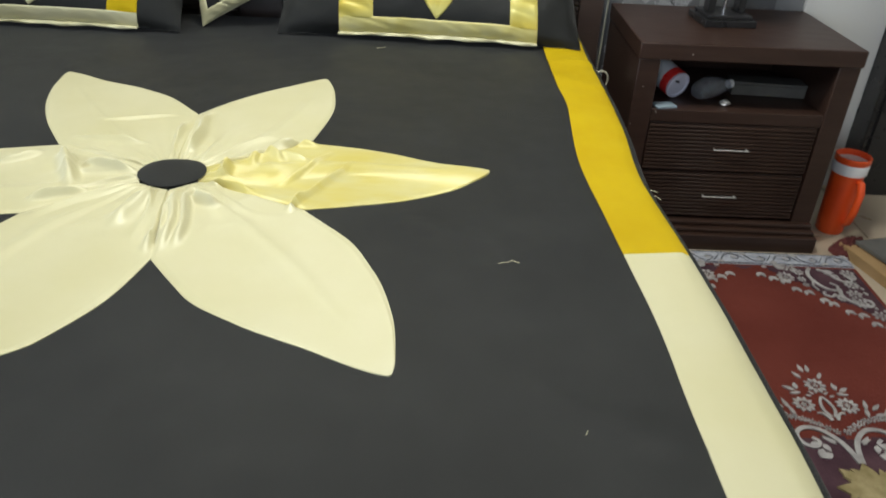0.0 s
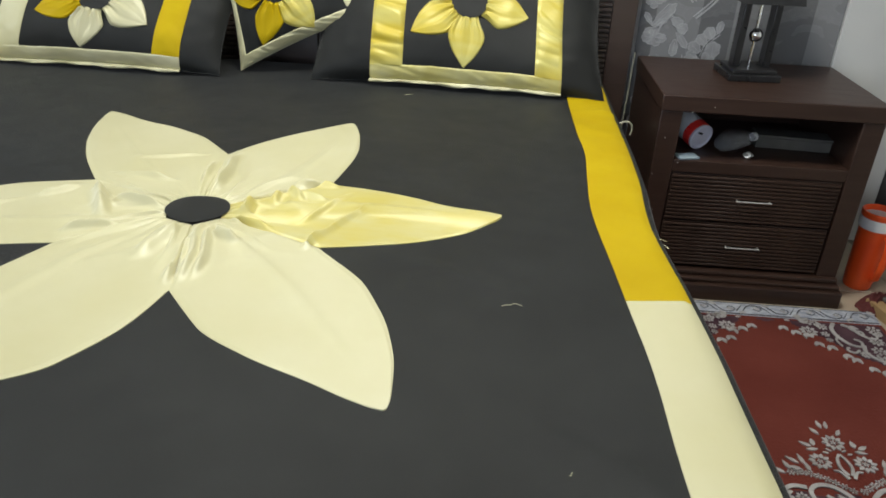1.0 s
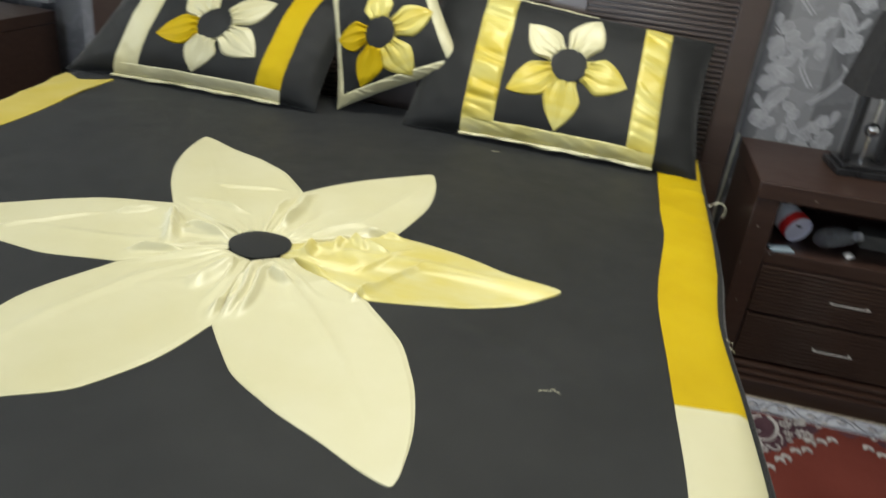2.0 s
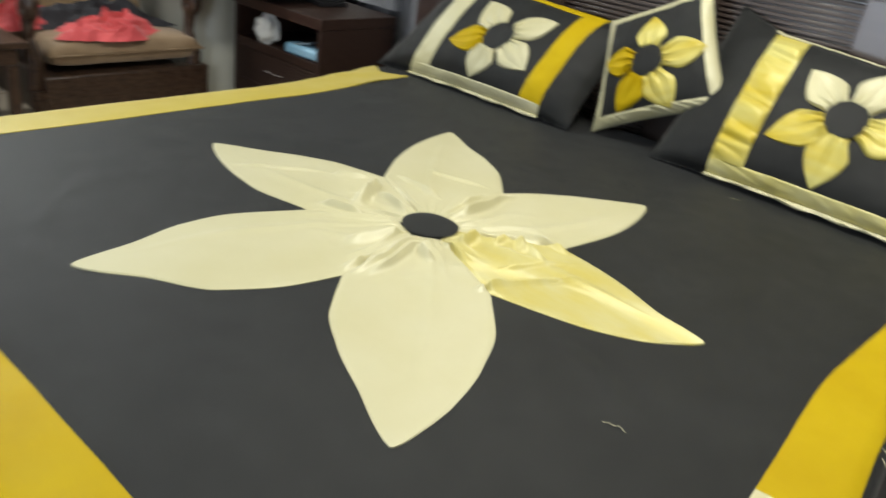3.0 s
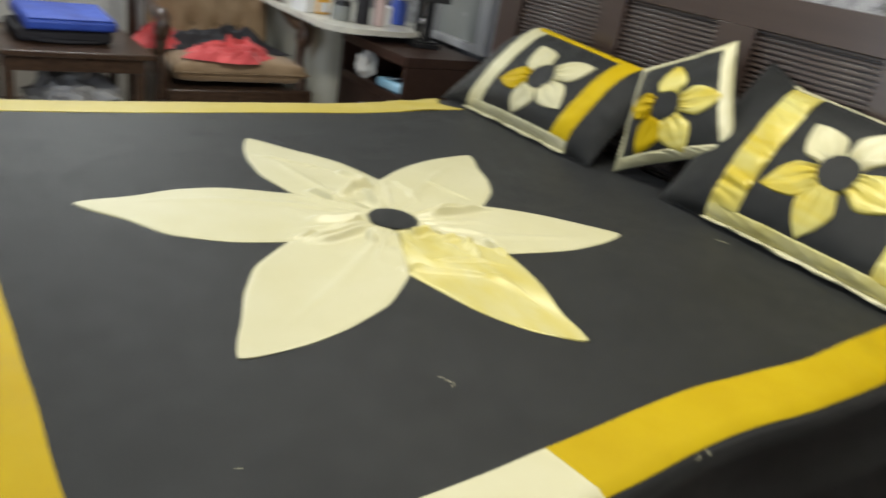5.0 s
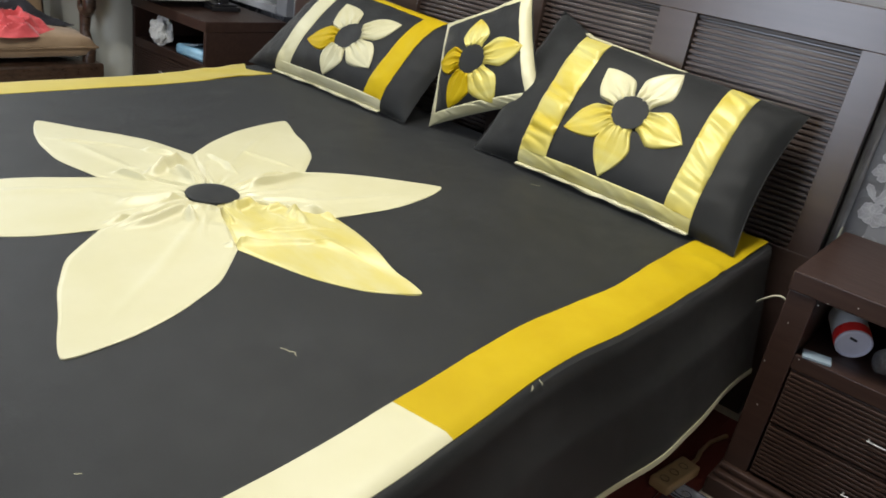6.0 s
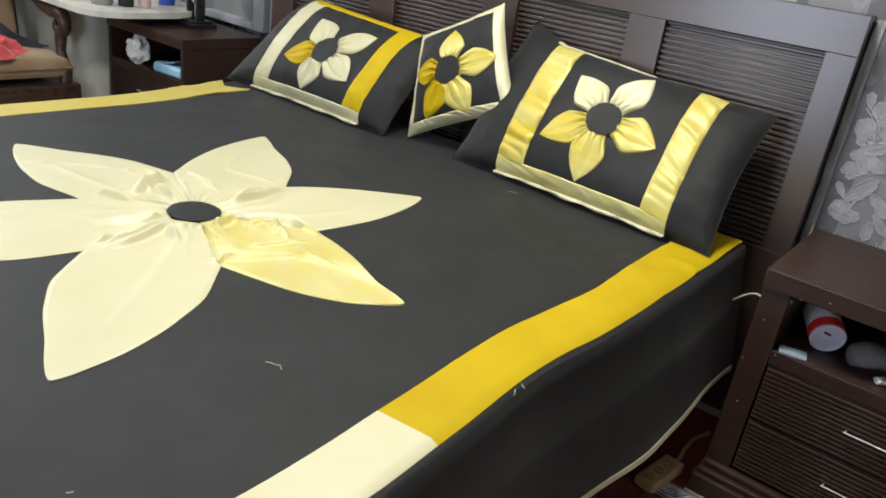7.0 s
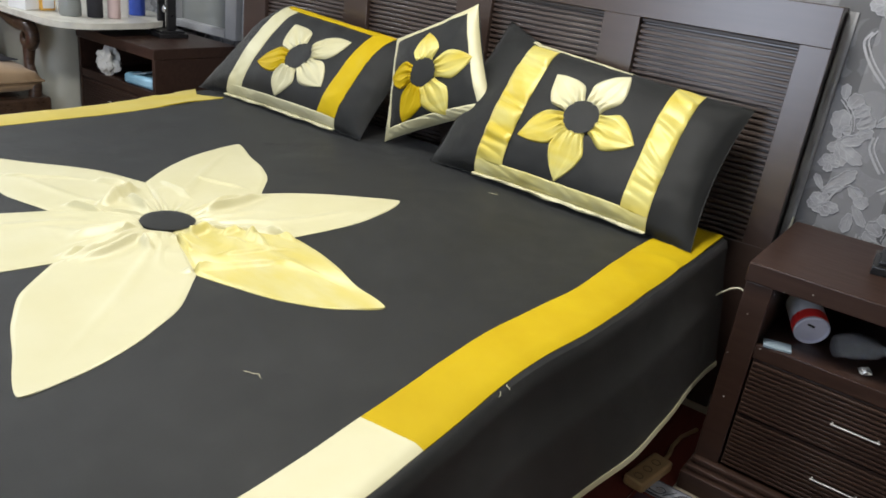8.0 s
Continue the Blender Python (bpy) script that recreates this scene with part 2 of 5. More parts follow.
def wallpaper():
    """Silver-grey damask: mirrored scroll ornament over soft upright stripes."""
    m = bpy.data.materials.new("grey_damask_wallpaper")
    m.use_nodes = True
    nt = m.node_tree
    b = nt.nodes["Principled BSDF"]
    co = nt.nodes.new("ShaderNodeTexCoord")
    sp = nt.nodes.new("ShaderNodeSeparateXYZ")
    nt.links.new(co.outputs["Object"], sp.inputs[0])
    x, z = sp.outputs["X"], sp.outputs["Z"]
    mx = maths(nt, "PINGPONG", maths(nt, "ADD", x, 5.03), 0.13)
    mz = maths(nt, "WRAP", z, 0.0, 0.56)
    cv = nt.nodes.new("ShaderNodeCombineXYZ")
    nt.links.new(mx, cv.inputs[0])
    nt.links.new(mz, cv.inputs[2])
    n = nt.nodes.new("ShaderNodeTexNoise")
    n.inputs["Scale"].default_value, n.inputs["Detail"].default_value, n.inputs["Distortion"].default_value = 9, 1.6, 1.6
    nt.links.new(cv.outputs[0], n.inputs["Vector"])
    leaf = nt.nodes.new("ShaderNodeValToRGB")
    leaf.color_ramp.elements[0].position, leaf.color_ramp.elements[1].position = 0.50, 0.53
    nt.links.new(n.outputs["Fac"], leaf.inputs[0])
    veins = nt.nodes.new("ShaderNodeTexNoise")
    veins.inputs["Scale"].default_value, veins.inputs["Detail"].default_value, veins.inputs["Distortion"].default_value = 22, 0.6, 2.2
    nt.links.new(cv.outputs[0], veins.inputs["Vector"])
    line = maths(nt, "LESS_THAN", maths(nt, "ABSOLUTE", maths(nt, "SUBTRACT", veins.outputs["Fac"], 0.5)), 0.018)
    stripe = maths(nt, "GREATER_THAN", maths(nt, "PINGPONG", maths(nt, "ADD", x, 4.69), 0.13), 0.055)
    base = maths(nt, "ADD", maths(nt, "MULTIPLY", stripe, 0.085), 0.105)
    val = maths(nt, "ADD", base, maths(nt, "MULTIPLY", leaf.outputs[0], 0.02))
    edge = maths(nt, "LESS_THAN", maths(nt, "ABSOLUTE", maths(nt, "SUBTRACT", n.outputs["Fac"], 0.515)), 0.012)
    val = maths(nt, "ADD", val, maths(nt, "MULTIPLY", maths(nt, "MAXIMUM", edge, maths(nt, "MULTIPLY", line, leaf.outputs[0])), 0.02))
    mix = nt.nodes.new("ShaderNodeCombineColor")
    nt.links.new(maths(nt, "MULTIPLY", val, 1.0), mix.inputs[0])
    nt.links.new(maths(nt, "MULTIPLY", val, 1.0), mix.inputs[1])
    nt.links.new(maths(nt, "MULTIPLY", val, 1.05), mix.inputs[2])
    nt.links.new(mix.outputs[0], b.inputs["Base Color"])
    nt.links.new(maths(nt, "SUBTRACT", 0.62, maths(nt, "MULTIPLY", leaf.outputs[0], 0.2)), b.inputs["Roughness"])
    bp = nt.nodes.new("ShaderNodeBump")
    bp.inputs["Strength"].default_value, bp.inputs["Distance"].default_value = 0.5, 0.002
    nt.links.new(val, bp.inputs["Height"])
    nt.links.new(bp.outputs[0], b.inputs["Normal"])
    return m


WALLPAPER = wallpaper()


def tile_floor():
    """Beige-brown polished tiles with cloudy marks."""
    m = material("beige_tile", (0.34, 0.28, 0.21), (0.45, 0.38, 0.29), 3, 0.3, bump=0.05)
    return m


TILE = tile_floor()
GROUT = material("grey_grout", (0.10, 0.09, 0.08), (0.14, 0.13, 0.11), 20, 0.9)

# ---- building helpers ----


def thing(name, m, label, category, group="", kind=""):
    ob = new(name)
    ob.empty_display_size = 0.05
    ob.matrix_basis = m
    return tagged(ob, label, category, group, kind)


def as_mesh(name, bm, mat, angle=40):
    me = bpy.data.meshes.new(name)
    bmesh.ops.remove_doubles(bm, verts=bm.verts, dist=1e-5)
    bmesh.ops.recalc_face_normals(bm, faces=bm.faces)
    bm.to_mesh(me)
    bm.free()
    me.materials.append(mat)
    flat = me.attributes.get("flat")
    level = [bool(d.value) for d in flat.data] if flat is not None else [False] * len(me.polygons)
    me.set_sharp_from_angle(angle=radians(angle))
    for p in me.polygons:
        p.use_smooth = not level[p.index]
    return me


def part(name, bm, mat, parent, label="", local=False, at=None, angle=40):
    """Links a bmesh (or a shared mesh) as one mesh object under a thing or a part."""
    me = bm if isinstance(bm, bpy.types.Mesh) else as_mesh(name, bm, mat, angle)
    ob = new(name, me)
    ob.parent = parent
    if not local and parent.parent is None:
        ob.matrix_parent_inverse = parent.matrix_basis.inverted()
    if at is not None:
        ob.matrix_basis = at
    return tagged(ob, label)


def solid(name, bm, mat, label, category, kind="", group="", angle=40):
    """A thing that is one mesh."""
    ob = new(name, as_mesh(name, bm, mat, angle))
    return tagged(ob, label, category, group, kind)


def box(x0, x1, y0, y1, z0, z1, bevel=0.003, segments=2):
    bm = bmesh.new()
    bmesh.ops.create_cube(bm, size=1)
    for v in bm.verts:
        v.co = Vector(((x0 + x1) / 2 + v.co.x * (x1 - x0), (y0 + y1) / 2 + v.co.y * (y1 - y0), (z0 + z1) / 2 + v.co.z * (z1 - z0)))
    if bevel:
        bmesh.ops.bevel(bm, geom=bm.edges[:], offset=bevel, segments=segments, profile=0.5, affect="EDGES")
    flat = bm.faces.layers.int.new("flat")
    for f in bm.faces:
        f.normal_update()
        f[flat] = int(max(abs(c) for c in f.normal) > 0.999)
    return bm


def merged(*bms):
    out = bmesh.new()
    for b in bms:
        me = bpy.data.meshes.new("tmp")
        b.to_mesh(me)
        b.free()
        out.from_mesh(me)
        bpy.data.meshes.remove(me)
    return out


def moved(bm, m):
    bmesh.ops.transform(bm, matrix=m, verts=bm.verts)
    return bm


def tube(points, radii, n=10, caps=True):
    """A round rod swept along points."""
    bm = bmesh.new()
    pts = [Vector(p) for p in points]
    if isinstance(radii, (int, float)):
        radii = [radii] * len(pts)
    rings, up = [], None
    for i, p in enumerate(pts):
        d = (pts[min(i + 1, len(pts) - 1)] - pts[max(i - 1, 0)]).normalized()
        if up is None:
            up = Vector((0, 0, 1)) if abs(d.z) < 0.9 else Vector((1, 0, 0))
        side = d.cross(up).normalized()
        up = side.cross(d).normalized()
        rings.append([bm.verts.new(p + (side * math.cos(a) + up * math.sin(a)) * radii[i])
                      for a in (2 * math.pi * k / n for k in range(n))])
    for a, b in zip(rings, rings[1:]):
        for k in range(n):
            bm.faces.new((a[k], a[(k + 1) % n], b[(k + 1) % n], b[k]))
    if caps:
        bm.faces.new(rings[0][::-1])
        bm.faces.new(rings[-1])
    return bm


def lathe(profile, n=28, close=False):
    """A turned body: (radius, z) pairs about the z axis."""
    bm = bmesh.new()
    rings = []
    for r, z in profile:
        if r < 1e-5:
            rings.append([bm.verts.new((0, 0, z))])
        else:
            rings.append([bm.verts.new((r * math.cos(2 * math.pi * k / n), r * math.sin(2 * math.pi * k / n), z)) for k in range(n)])
    for a, b in zip(rings, rings[1:]):
        for k in range(n):
            va, vb = [a[k % len(a)], a[(k + 1) % n % len(a)]], [b[(k + 1) % n % len(b)], b[k % len(b)]]
            vs = []
            for v in va + vb:
                if v not in vs:
                    vs.append(v)
            if len(vs) > 2:
                bm.faces.new(vs)
    return bm


def sheet(f, nu, nv, thick=0.0, down=None):
    """A grid of f(u, v), u and v from 0 to 1; with thick, a skirt to the same outline lowered along down."""
    bm = bmesh.new()
    g = [[bm.verts.new(f(i / nu, j / nv)) for j in range(nv + 1)] for i in range(nu + 1)]
    for i in range(nu):
        for j in range(nv):
            bm.faces.new((g[i][j], g[i + 1][j], g[i + 1][j + 1], g[i][j + 1]))
    if thick:
        rim = [g[i][0] for i in range(nu + 1)] + [g[nu][j] for j in range(1, nv + 1)] + \
              [g[i][nv] for i in range(nu - 1, -1, -1)] + [g[0][j] for j in range(nv - 1, 0, -1)]
        low = [bm.verts.new(v.co + Vector(down) * thick) for v in rim]
        for k in range(len(rim)):
            j = (k + 1) % len(rim)
            if (rim[k].co - rim[j].co).length > 1e-6:
                bm.faces.new((rim[k], low[k], low[j], rim[j]))
    return bm


def smooth(t):
    t = max(0.0, min(1.0, t))
    return t * t * (3 - 2 * t)


def nz(x, y=0.0, z=0.0):
    return noise.noise(Vector((x, y, z)))


# ---- room ----
XW, XE, YS, YN, CEIL = -3.25, 3.1, -3.0, 1.41, 2.75
YR, XR = 1.70, -1.42  # the wall steps back beyond the headboard


def structure(name, bm, mat, label, category):
    return solid(name, bm, mat, label, category, kind="structure")


wall_north = structure("wall_north", merged(box(XR, 1.70, YN, YN + 0.41, 0, CEIL, 0), box(XW - 0.12, XR, YR, YR + 0.12, 0, CEIL, 0)), WALLPAPER, "bedroom wall with silver-grey damask wallpaper behind the bed", "wall")
structure("wall_pier", box(1.703, 2.0, YN - 0.012, YN + 0.12, 0, CEIL, 0.004), PIER, "plain white painted pier beside the papered wall", "wall")
structure("wall_recess", box(2.0, XE + 0.12, YN + 0.55, YN + 0.67, 0, CEIL, 0), CREAM, "white painted wall of the recess beyond the pier", "wall")
structure("wall_west", box(XW - 0.12, XW, YS - 0.12, YR, 0, CEIL, 0), CREAM, "plain off-white painted wall behind the armchairs", "wall")
structure("wall_east", box(XE, XE + 0.12, YS - 0.12, YN + 0.55, 0, CEIL, 0), CREAM, "plain off-white painted side wall", "wall")
structure("wall_south", box(XW, XE, YS - 0.12, YS, 0, CEIL, 0), CREAM, "plain off-white painted wall facing the bed", "wall")
structure("ceiling", box(XW, XE, YS, YN + 0.55, CEIL, CEIL + 0.1, 0), CREAM, "plain white ceiling", "ceiling")
floor = structure("floor", box(XW, XE, YS, YN + 0.55, -0.1, -0.006, 0), GROUT, "beige polished tiles with narrow grey joints", "floor")

fitting = thing("ceiling_lamp", pose(0.40, 0.30, CEIL), "square white ceiling lamp over the bed", "ceiling lamp")
part("lamp_frame", box(0.12, 0.68, 0.02, 0.58, CEIL - 0.05, CEIL - 0.001, 0.006), WHITE, fitting)
part("diffuser", box(0.15, 0.65, 0.05, 0.55, CEIL - 0.075, CEIL - 0.05, 0.008), LAMP_GLASS, fitting)
w2 = thing("window_2", pose(-0.3, YS, 0), "white framed glazed door in the wall facing the bed", "window", kind="structure")
for x0, x1, z0, z1 in ((-1.05, -0.98, 0.2, 2.14), (0.38, 0.45, 0.2, 2.14), (-0.98, 0.38, 0.2, 0.28), (-0.98, 0.38, 2.06, 2.14)):
    part("window_frame", box(x0, x1, YS + 0.001, YS + 0.06, z0, z1, 0.004), WHITE, w2)
part("pane", box(-0.98, 0.38, YS + 0.002, YS + 0.012, 0.28, 2.06, 0), WHITE, w2, "pale blind")

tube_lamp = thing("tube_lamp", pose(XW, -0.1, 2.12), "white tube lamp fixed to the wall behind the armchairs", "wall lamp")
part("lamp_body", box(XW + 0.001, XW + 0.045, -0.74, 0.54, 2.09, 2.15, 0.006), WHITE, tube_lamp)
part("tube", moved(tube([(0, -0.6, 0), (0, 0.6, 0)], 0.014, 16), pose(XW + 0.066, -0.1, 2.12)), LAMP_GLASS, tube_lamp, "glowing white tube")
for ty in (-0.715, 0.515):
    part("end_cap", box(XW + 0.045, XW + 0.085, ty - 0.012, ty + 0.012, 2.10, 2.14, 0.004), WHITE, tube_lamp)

# ---- bed frame with louvred headboard ----
bed = thing("bed", pose(-0.15, 1.33, 0), "dark brown wooden double bed with a louvred headboard", "bed")
HX0, HX1, HY, HT, HP = -1.315, 1.005, 1.33, 1.234, 1.129
hb = part("headboard", box(HX0, HX1, HY + 0.03, HY + 0.062, 0.05, HT - 0.01, 0.003), WOOD, bed)
PANELS = [(-1.18, -0.73), (-0.61, -0.20), (-0.058, 0.353), (0.470, 0.926)]
part("top_rail", box(HX0, HX1, HY, HY + 0.07, HP, HT, 0.0018), WOOD, hb)
part("bottom_rail", box(HX0, HX1, HY, HY + 0.07, 0.05, 0.56, 0.0018), WOOD, hb)
edges = [HX0] + [v for p in PANELS for v in p] + [HX1]
for k in range(0, len(edges), 2):
    part("stile", box(edges[k], edges[k + 1], HY, HY + 0.07, 0.56, HP, 0.0012), WOOD, hb)
SLAT = as_mesh("slat", moved(box(-0.5, 0.5, -0.006, 0.006, -0.0058, 0.0058, 0.0026, 2), pose(0, 0, 0, -5)), WOOD_SLAT)
for a, b in PANELS:
    for k in range(34):
        part("slat", SLAT, WOOD_SLAT, hb, at=pose((a + b) / 2, HY + 0.022, 0.568 + k * (HP - 0.575) / 33) @ Matrix.Diagonal((b - a, 1, 1, 1)))
part("plastic_wrap", sheet(lambda u, v: Vector((HX1 + 0.0015 + 0.024 * v, HY + 0.0725 + 0.004 * nz(u * 16, v * 2) + 0.003 * v, 0.06 + (HT - 0.068) * u)), 90, 5, 0.002, (0, 1, 0)), WRAP, bed,
     "crinkled grey plastic wrap along the headboard's edge", angle=70)
part("side_rail", box(0.82, 0.86, -0.86, HY, 0.10, 0.34, 0.005), WOOD, bed)
part("side_rail", box(-1.03, -0.99, -0.86, HY, 0.10, 0.34, 0.005), WOOD, bed)
part("foot_rail", box(-1.03, 0.86, -0.88, -0.84, 0.10, 0.34, 0.005), WOOD, bed)
for lx in (-1.0, 0.80):
    part("leg", box(lx, lx + 0.06, -0.86, -0.80, 0, 0.12, 0.004), WOOD, bed)
for lx in (HX0 + 0.04, HX1 - 0.11):
    part("leg", box(lx, lx + 0.07, HY, HY + 0.06, 0, 0.06, 0.004), WOOD, bed)

mattress = solid("mattress", box(-1.0, 0.83, -0.82, 1.31, 0.34, 0.57, 0.03, 3), WHITEC, "white mattress under the black bedspread", "mattress")

# ---- bedspread ----
BEDM = pose(0, 0, 0.6)
spread = thing("bedspread", BEDM, "black cotton bedspread with a large pale yellow satin flower", "bedspread")


def right_in(y):
    return 0.774 + 0.020 * smooth((0.06 - y) / 0.5) - 0.012 * math.exp(-((y - 0.2) / 0.16) ** 2) + 0.008 * math.exp(-((y - 0.55) / 0.12) ** 2) + 0.002 * nz(y * 5, 6)


def right_out(y):
    return 0.895 - 0.020 * math.exp(-((y - 0.13) / 0.20) ** 2) + 0.008 * smooth((-0.15 - y) / 0.3) + 0.002 * nz(y * 6, 3)


def left_out(y):
    return -1.084 + 0.006 * nz(y * 2.2, 7) - 0.085 * smooth((y - 0.35) / 0.75) + 0.022 * smooth((-0.62 - y) / 0.25)


def left_in(y):
    return -0.948 + 0.008 * math.exp(-((y + 0.3) / 0.2) ** 2) - 0.045 * smooth((y - 0.45) / 0.5) + 0.003 * nz(y * 5, 1)


def foot_out(x):
    return -0.880 + 0.003 * nz(x * 4, 2)


def foot_in(x):
    return -0.770 + 0.004 * nz(x * 6, 9)


HEAD = 1.215


def rim(x, y):
    """How near a place is to the edge of the mattress, in metres."""
    return min(right_out(y) + 0.004 - x, x - left_out(y) + 0.004, y - foot_out(x) + 0.004)


def cloth_z(x, y):
    """Height of the cloth: slight creases, rolling off at the edge."""
    e = max(0.0, rim(x, y))
    roll = -0.006 * (1 - smooth(e / 0.02)) ** 2
    crease = 0.0022 * (abs(nz(x * 2.1 + y * 1.1, y * 2.4 - x, 4)) - 0.5) + 0.0012 * nz(x * 7, y * 7, 8)
    for ax, ay, bx, by, h in ((0.596, -0.487, 0.798, -0.606, 0.004), (0.317, -0.022, 0.668, -0.19, 0.0025), (-0.712, -0.302, -0.375, -0.631, 0.0025)):
        dx, dy = bx - ax, by - ay
        ln = math.hypot(dx, dy)
        u, w = ((x - ax) * dx + (y - ay) * dy) / ln / ln, ((y - ay) * dx - (x - ax) * dy) / ln + 0.008 * nz(x * 9, y * 9)
        crease += h * math.exp(-(w / 0.011) ** 2) * smooth(u / 0.3) * smooth((1 - u) / 0.3)
    sag = -0.003 * smooth((left_in(y) - x) / 0.12)
    return roll + crease + sag - 0.002


def top_xy(u, v):
    y0 = -0.886 + (HEAD + 0.886) * v
    x0, x1 = left_out(y0) - 0.004, right_out(y0) + 0.004
    x = x0 + (x1 - x0) * u
    f = foot_out(x) - 0.004
    y = f + (HEAD - f) * v
    x0, x1 = left_out(y) - 0.004, right_out(y) + 0.004
    return x0 + (x1 - x0) * u, y


def top_point(u, v):
    x, y = top_xy(u, v)
    return Vector((x, y, cloth_z(x, y)))


part("top_cloth", sheet(top_point, 110, 120), BLACK, spread, "plain black cotton top", local=True)


def drape(edge, out, along, length, depth, seed, nu=150, nv=26, flare=None):
    """Cloth that falls from the bed's edge. edge(u): the place it falls from; out: level way outwards."""
    def f(u, v):
        p = edge(u)
        s = u * length
        roll = min(1.0, v * depth(u) / 0.035)
        fold = math.sin(s * 9.0 + 2.2 * nz(s * 1.3, seed)) * 0.5 + nz(s * 3.1, seed + 3, v * 0.7)
        push = 0.018 * math.sin(roll * math.pi / 2) + v * (flare(u) + 0.022 * fold) * min(1, v * 2 + 0.1)
        drop = -0.018 * (1 - math.cos(roll * math.pi / 2)) - max(0.0, v * depth(u) - 0.02) if v > 0 else 0.0
        return p + Vector(out) * push + Vector((0, 0, drop)) + Vector(along) * (0.006 * fold * v - 0.10 * v * (1 - smooth(u / 0.07)) + 0.06 * v * smooth((u - 0.93) / 0.07) * (out[1] != 0))
    return f


def right_edge(u):
    return top_point(1.0, u)


def left_edge(u):
    return top_point(0.0, u)


def foot_edge(u):
    return top_point(u, 0.0)


def hem(f, width):
    """The narrow pale band along a drape's lower edge, a little proud on both faces."""
    def g(u, v):
        return f(u, 1.0 - width * (1 - v))
    return g


DROPS = (("side_drape", right_edge, (1, 0, 0), (0, 1, 0), 2.1, lambda u: 0.305 + 0.042 * smooth((u - 0.42) / 0.2) + 0.034 * smooth((u - 0.86) / 0.14) + 0.007 * nz(u * 9, 2), 11),
         ("side_drape", left_edge, (-1, 0, 0), (0, 1, 0), 2.1, lambda u: 0.38 + 0.012 * nz(u * 9, 5), 21),
         ("foot_drape", foot_edge, (0, -1, 0), (1, 0, 0), 1.85, lambda u: 0.36 + 0.012 * nz(u * 11, 6), 31))
for name, edge, out, along, length, depth, seed in DROPS:
    f = drape(edge, out, along, length, depth, seed, flare=(lambda u: 0.071) if edge is right_edge else (lambda u: 0.09) if edge is left_edge else (lambda u: 0.15 - 0.10 * smooth(u / 0.8)))
    d = part(name, sheet(f, 150, 26), BLACK, spread, local=True)
    g = hem(f, 0.036)
    part("hem", sheet(lambda u, v, g=g, out=out: g(u, v) + Vector(out) * 0.003, 150, 2, 0.006, tuple(-c for c in out)), PALE, d,
         "pale yellow satin hem", local=True)


def strip(name, f, mat, label, nu, nv=8):
    """A satin band sewn on the cloth; f(u, v) gives its level place."""
    def g(u, v):
        x, y = f(u, v)
        puff = 0.0016 + 0.0012 * math.sin(math.pi * v) + 0.0004 * nz(x * 14, y * 14, 5)
        puff += 0.006 * max(0.0, 1 - 5 * abs(nz(x * 5 + y * 4, y * 3 - x * 6, 12))) * smooth((y - 0.55) / 0.3)
        puff += 0.0007 * max(0.0, 1 - 7 * abs(nz(x * 4 - y * 3, y * 2 + x * 5, 15)))
        return Vector((x, y, cloth_z(x, y) + puff))
    return part(name, sheet(g, nu, nv, 0.004, (0, 0, -1)), mat, spread, label, local=True)


SPLIT = -0.160


def lerp(a, b, t):
    return a + (b - a) * t


def right_strip(y0, y1):
    def f(u, v):
        y = lerp(y0, y1, u)
        return lerp(right_in(y), right_out(y) + 0.003, v), y + 0.012 * v
    return f


def left_strip(y0, y1, fork=0.0, mitre=0.0):
    def f(u, v):
        y = lerp(y0 + mitre * v, y1, u) + fork * u * u * (abs(v - 0.5) * 2 - 0.6)
        return lerp(left_out(y) - 0.011, left_in(y), v), y
    return f


def foot_strip(x0, x1):
    def f(u, v):
        x = lerp(x0 + 0.09 * v, x1 - 0.08 * v, u)
        return x, lerp(foot_out(x) - 0.006, foot_in(x), v)
    return f


# bands of one cloth; the gold and pale sheen is given by base colour
strip("border_band", right_strip(SPLIT, 1.200), GOLD, "satin border band with gold sheen set as its colour", 90)
strip("border_band", right_strip(-0.885, SPLIT), PALE, "satin border band with pale sheen set as its colour", 60)
strip("border_band", left_strip(-0.885, 0.18, 0.0, 0.112), LEMON, "pale lemon yellow satin border band", 80)
strip("border_band", left_strip(0.18, 0.952, 0.06), LEMON, "pale lemon yellow satin border band", 50)
strip("border_band", foot_strip(-1.04, 0.90), GOLD, "satin border band with gold sheen set as its colour", 110)

FX, FY = -0.031, 0.068  # middle of the flower
# angle, length, then for each side: angle and width at the notch, and widths at 55, 70 and 85 hundredths of the length
PETALS = [(128.0, 0.692, (28.3, 0.137, 0.126, 0.105, 0.068), (31.2, 0.160, 0.151, 0.118, 0.058)),
          (69.8, 0.614, (27.0, 0.138, 0.126, 0.098, 0.056), (33.5, 0.160, 0.142, 0.117, 0.072)),
          (6.2, 0.608, (30.1, 0.145, 0.123, 0.086, 0.038), (30.1, 0.147, 0.136, 0.119, 0.084)),
          (-51.0, 0.710, (27.1, 0.133, 0.141, 0.121, 0.080), (28.1, 0.142, 0.141, 0.110, 0.058)),
          (-109.0, 0.696, (29.9, 0.150, 0.163, 0.146, 0.070), (32.0, 0.140, 0.151, 0.124, 0.062)),
          (-170.0, 0.652, (29.0, 0.130, 0.132, 0.112, 0.070), (33.7, 0.157, 0.147, 0.114, 0.060))]


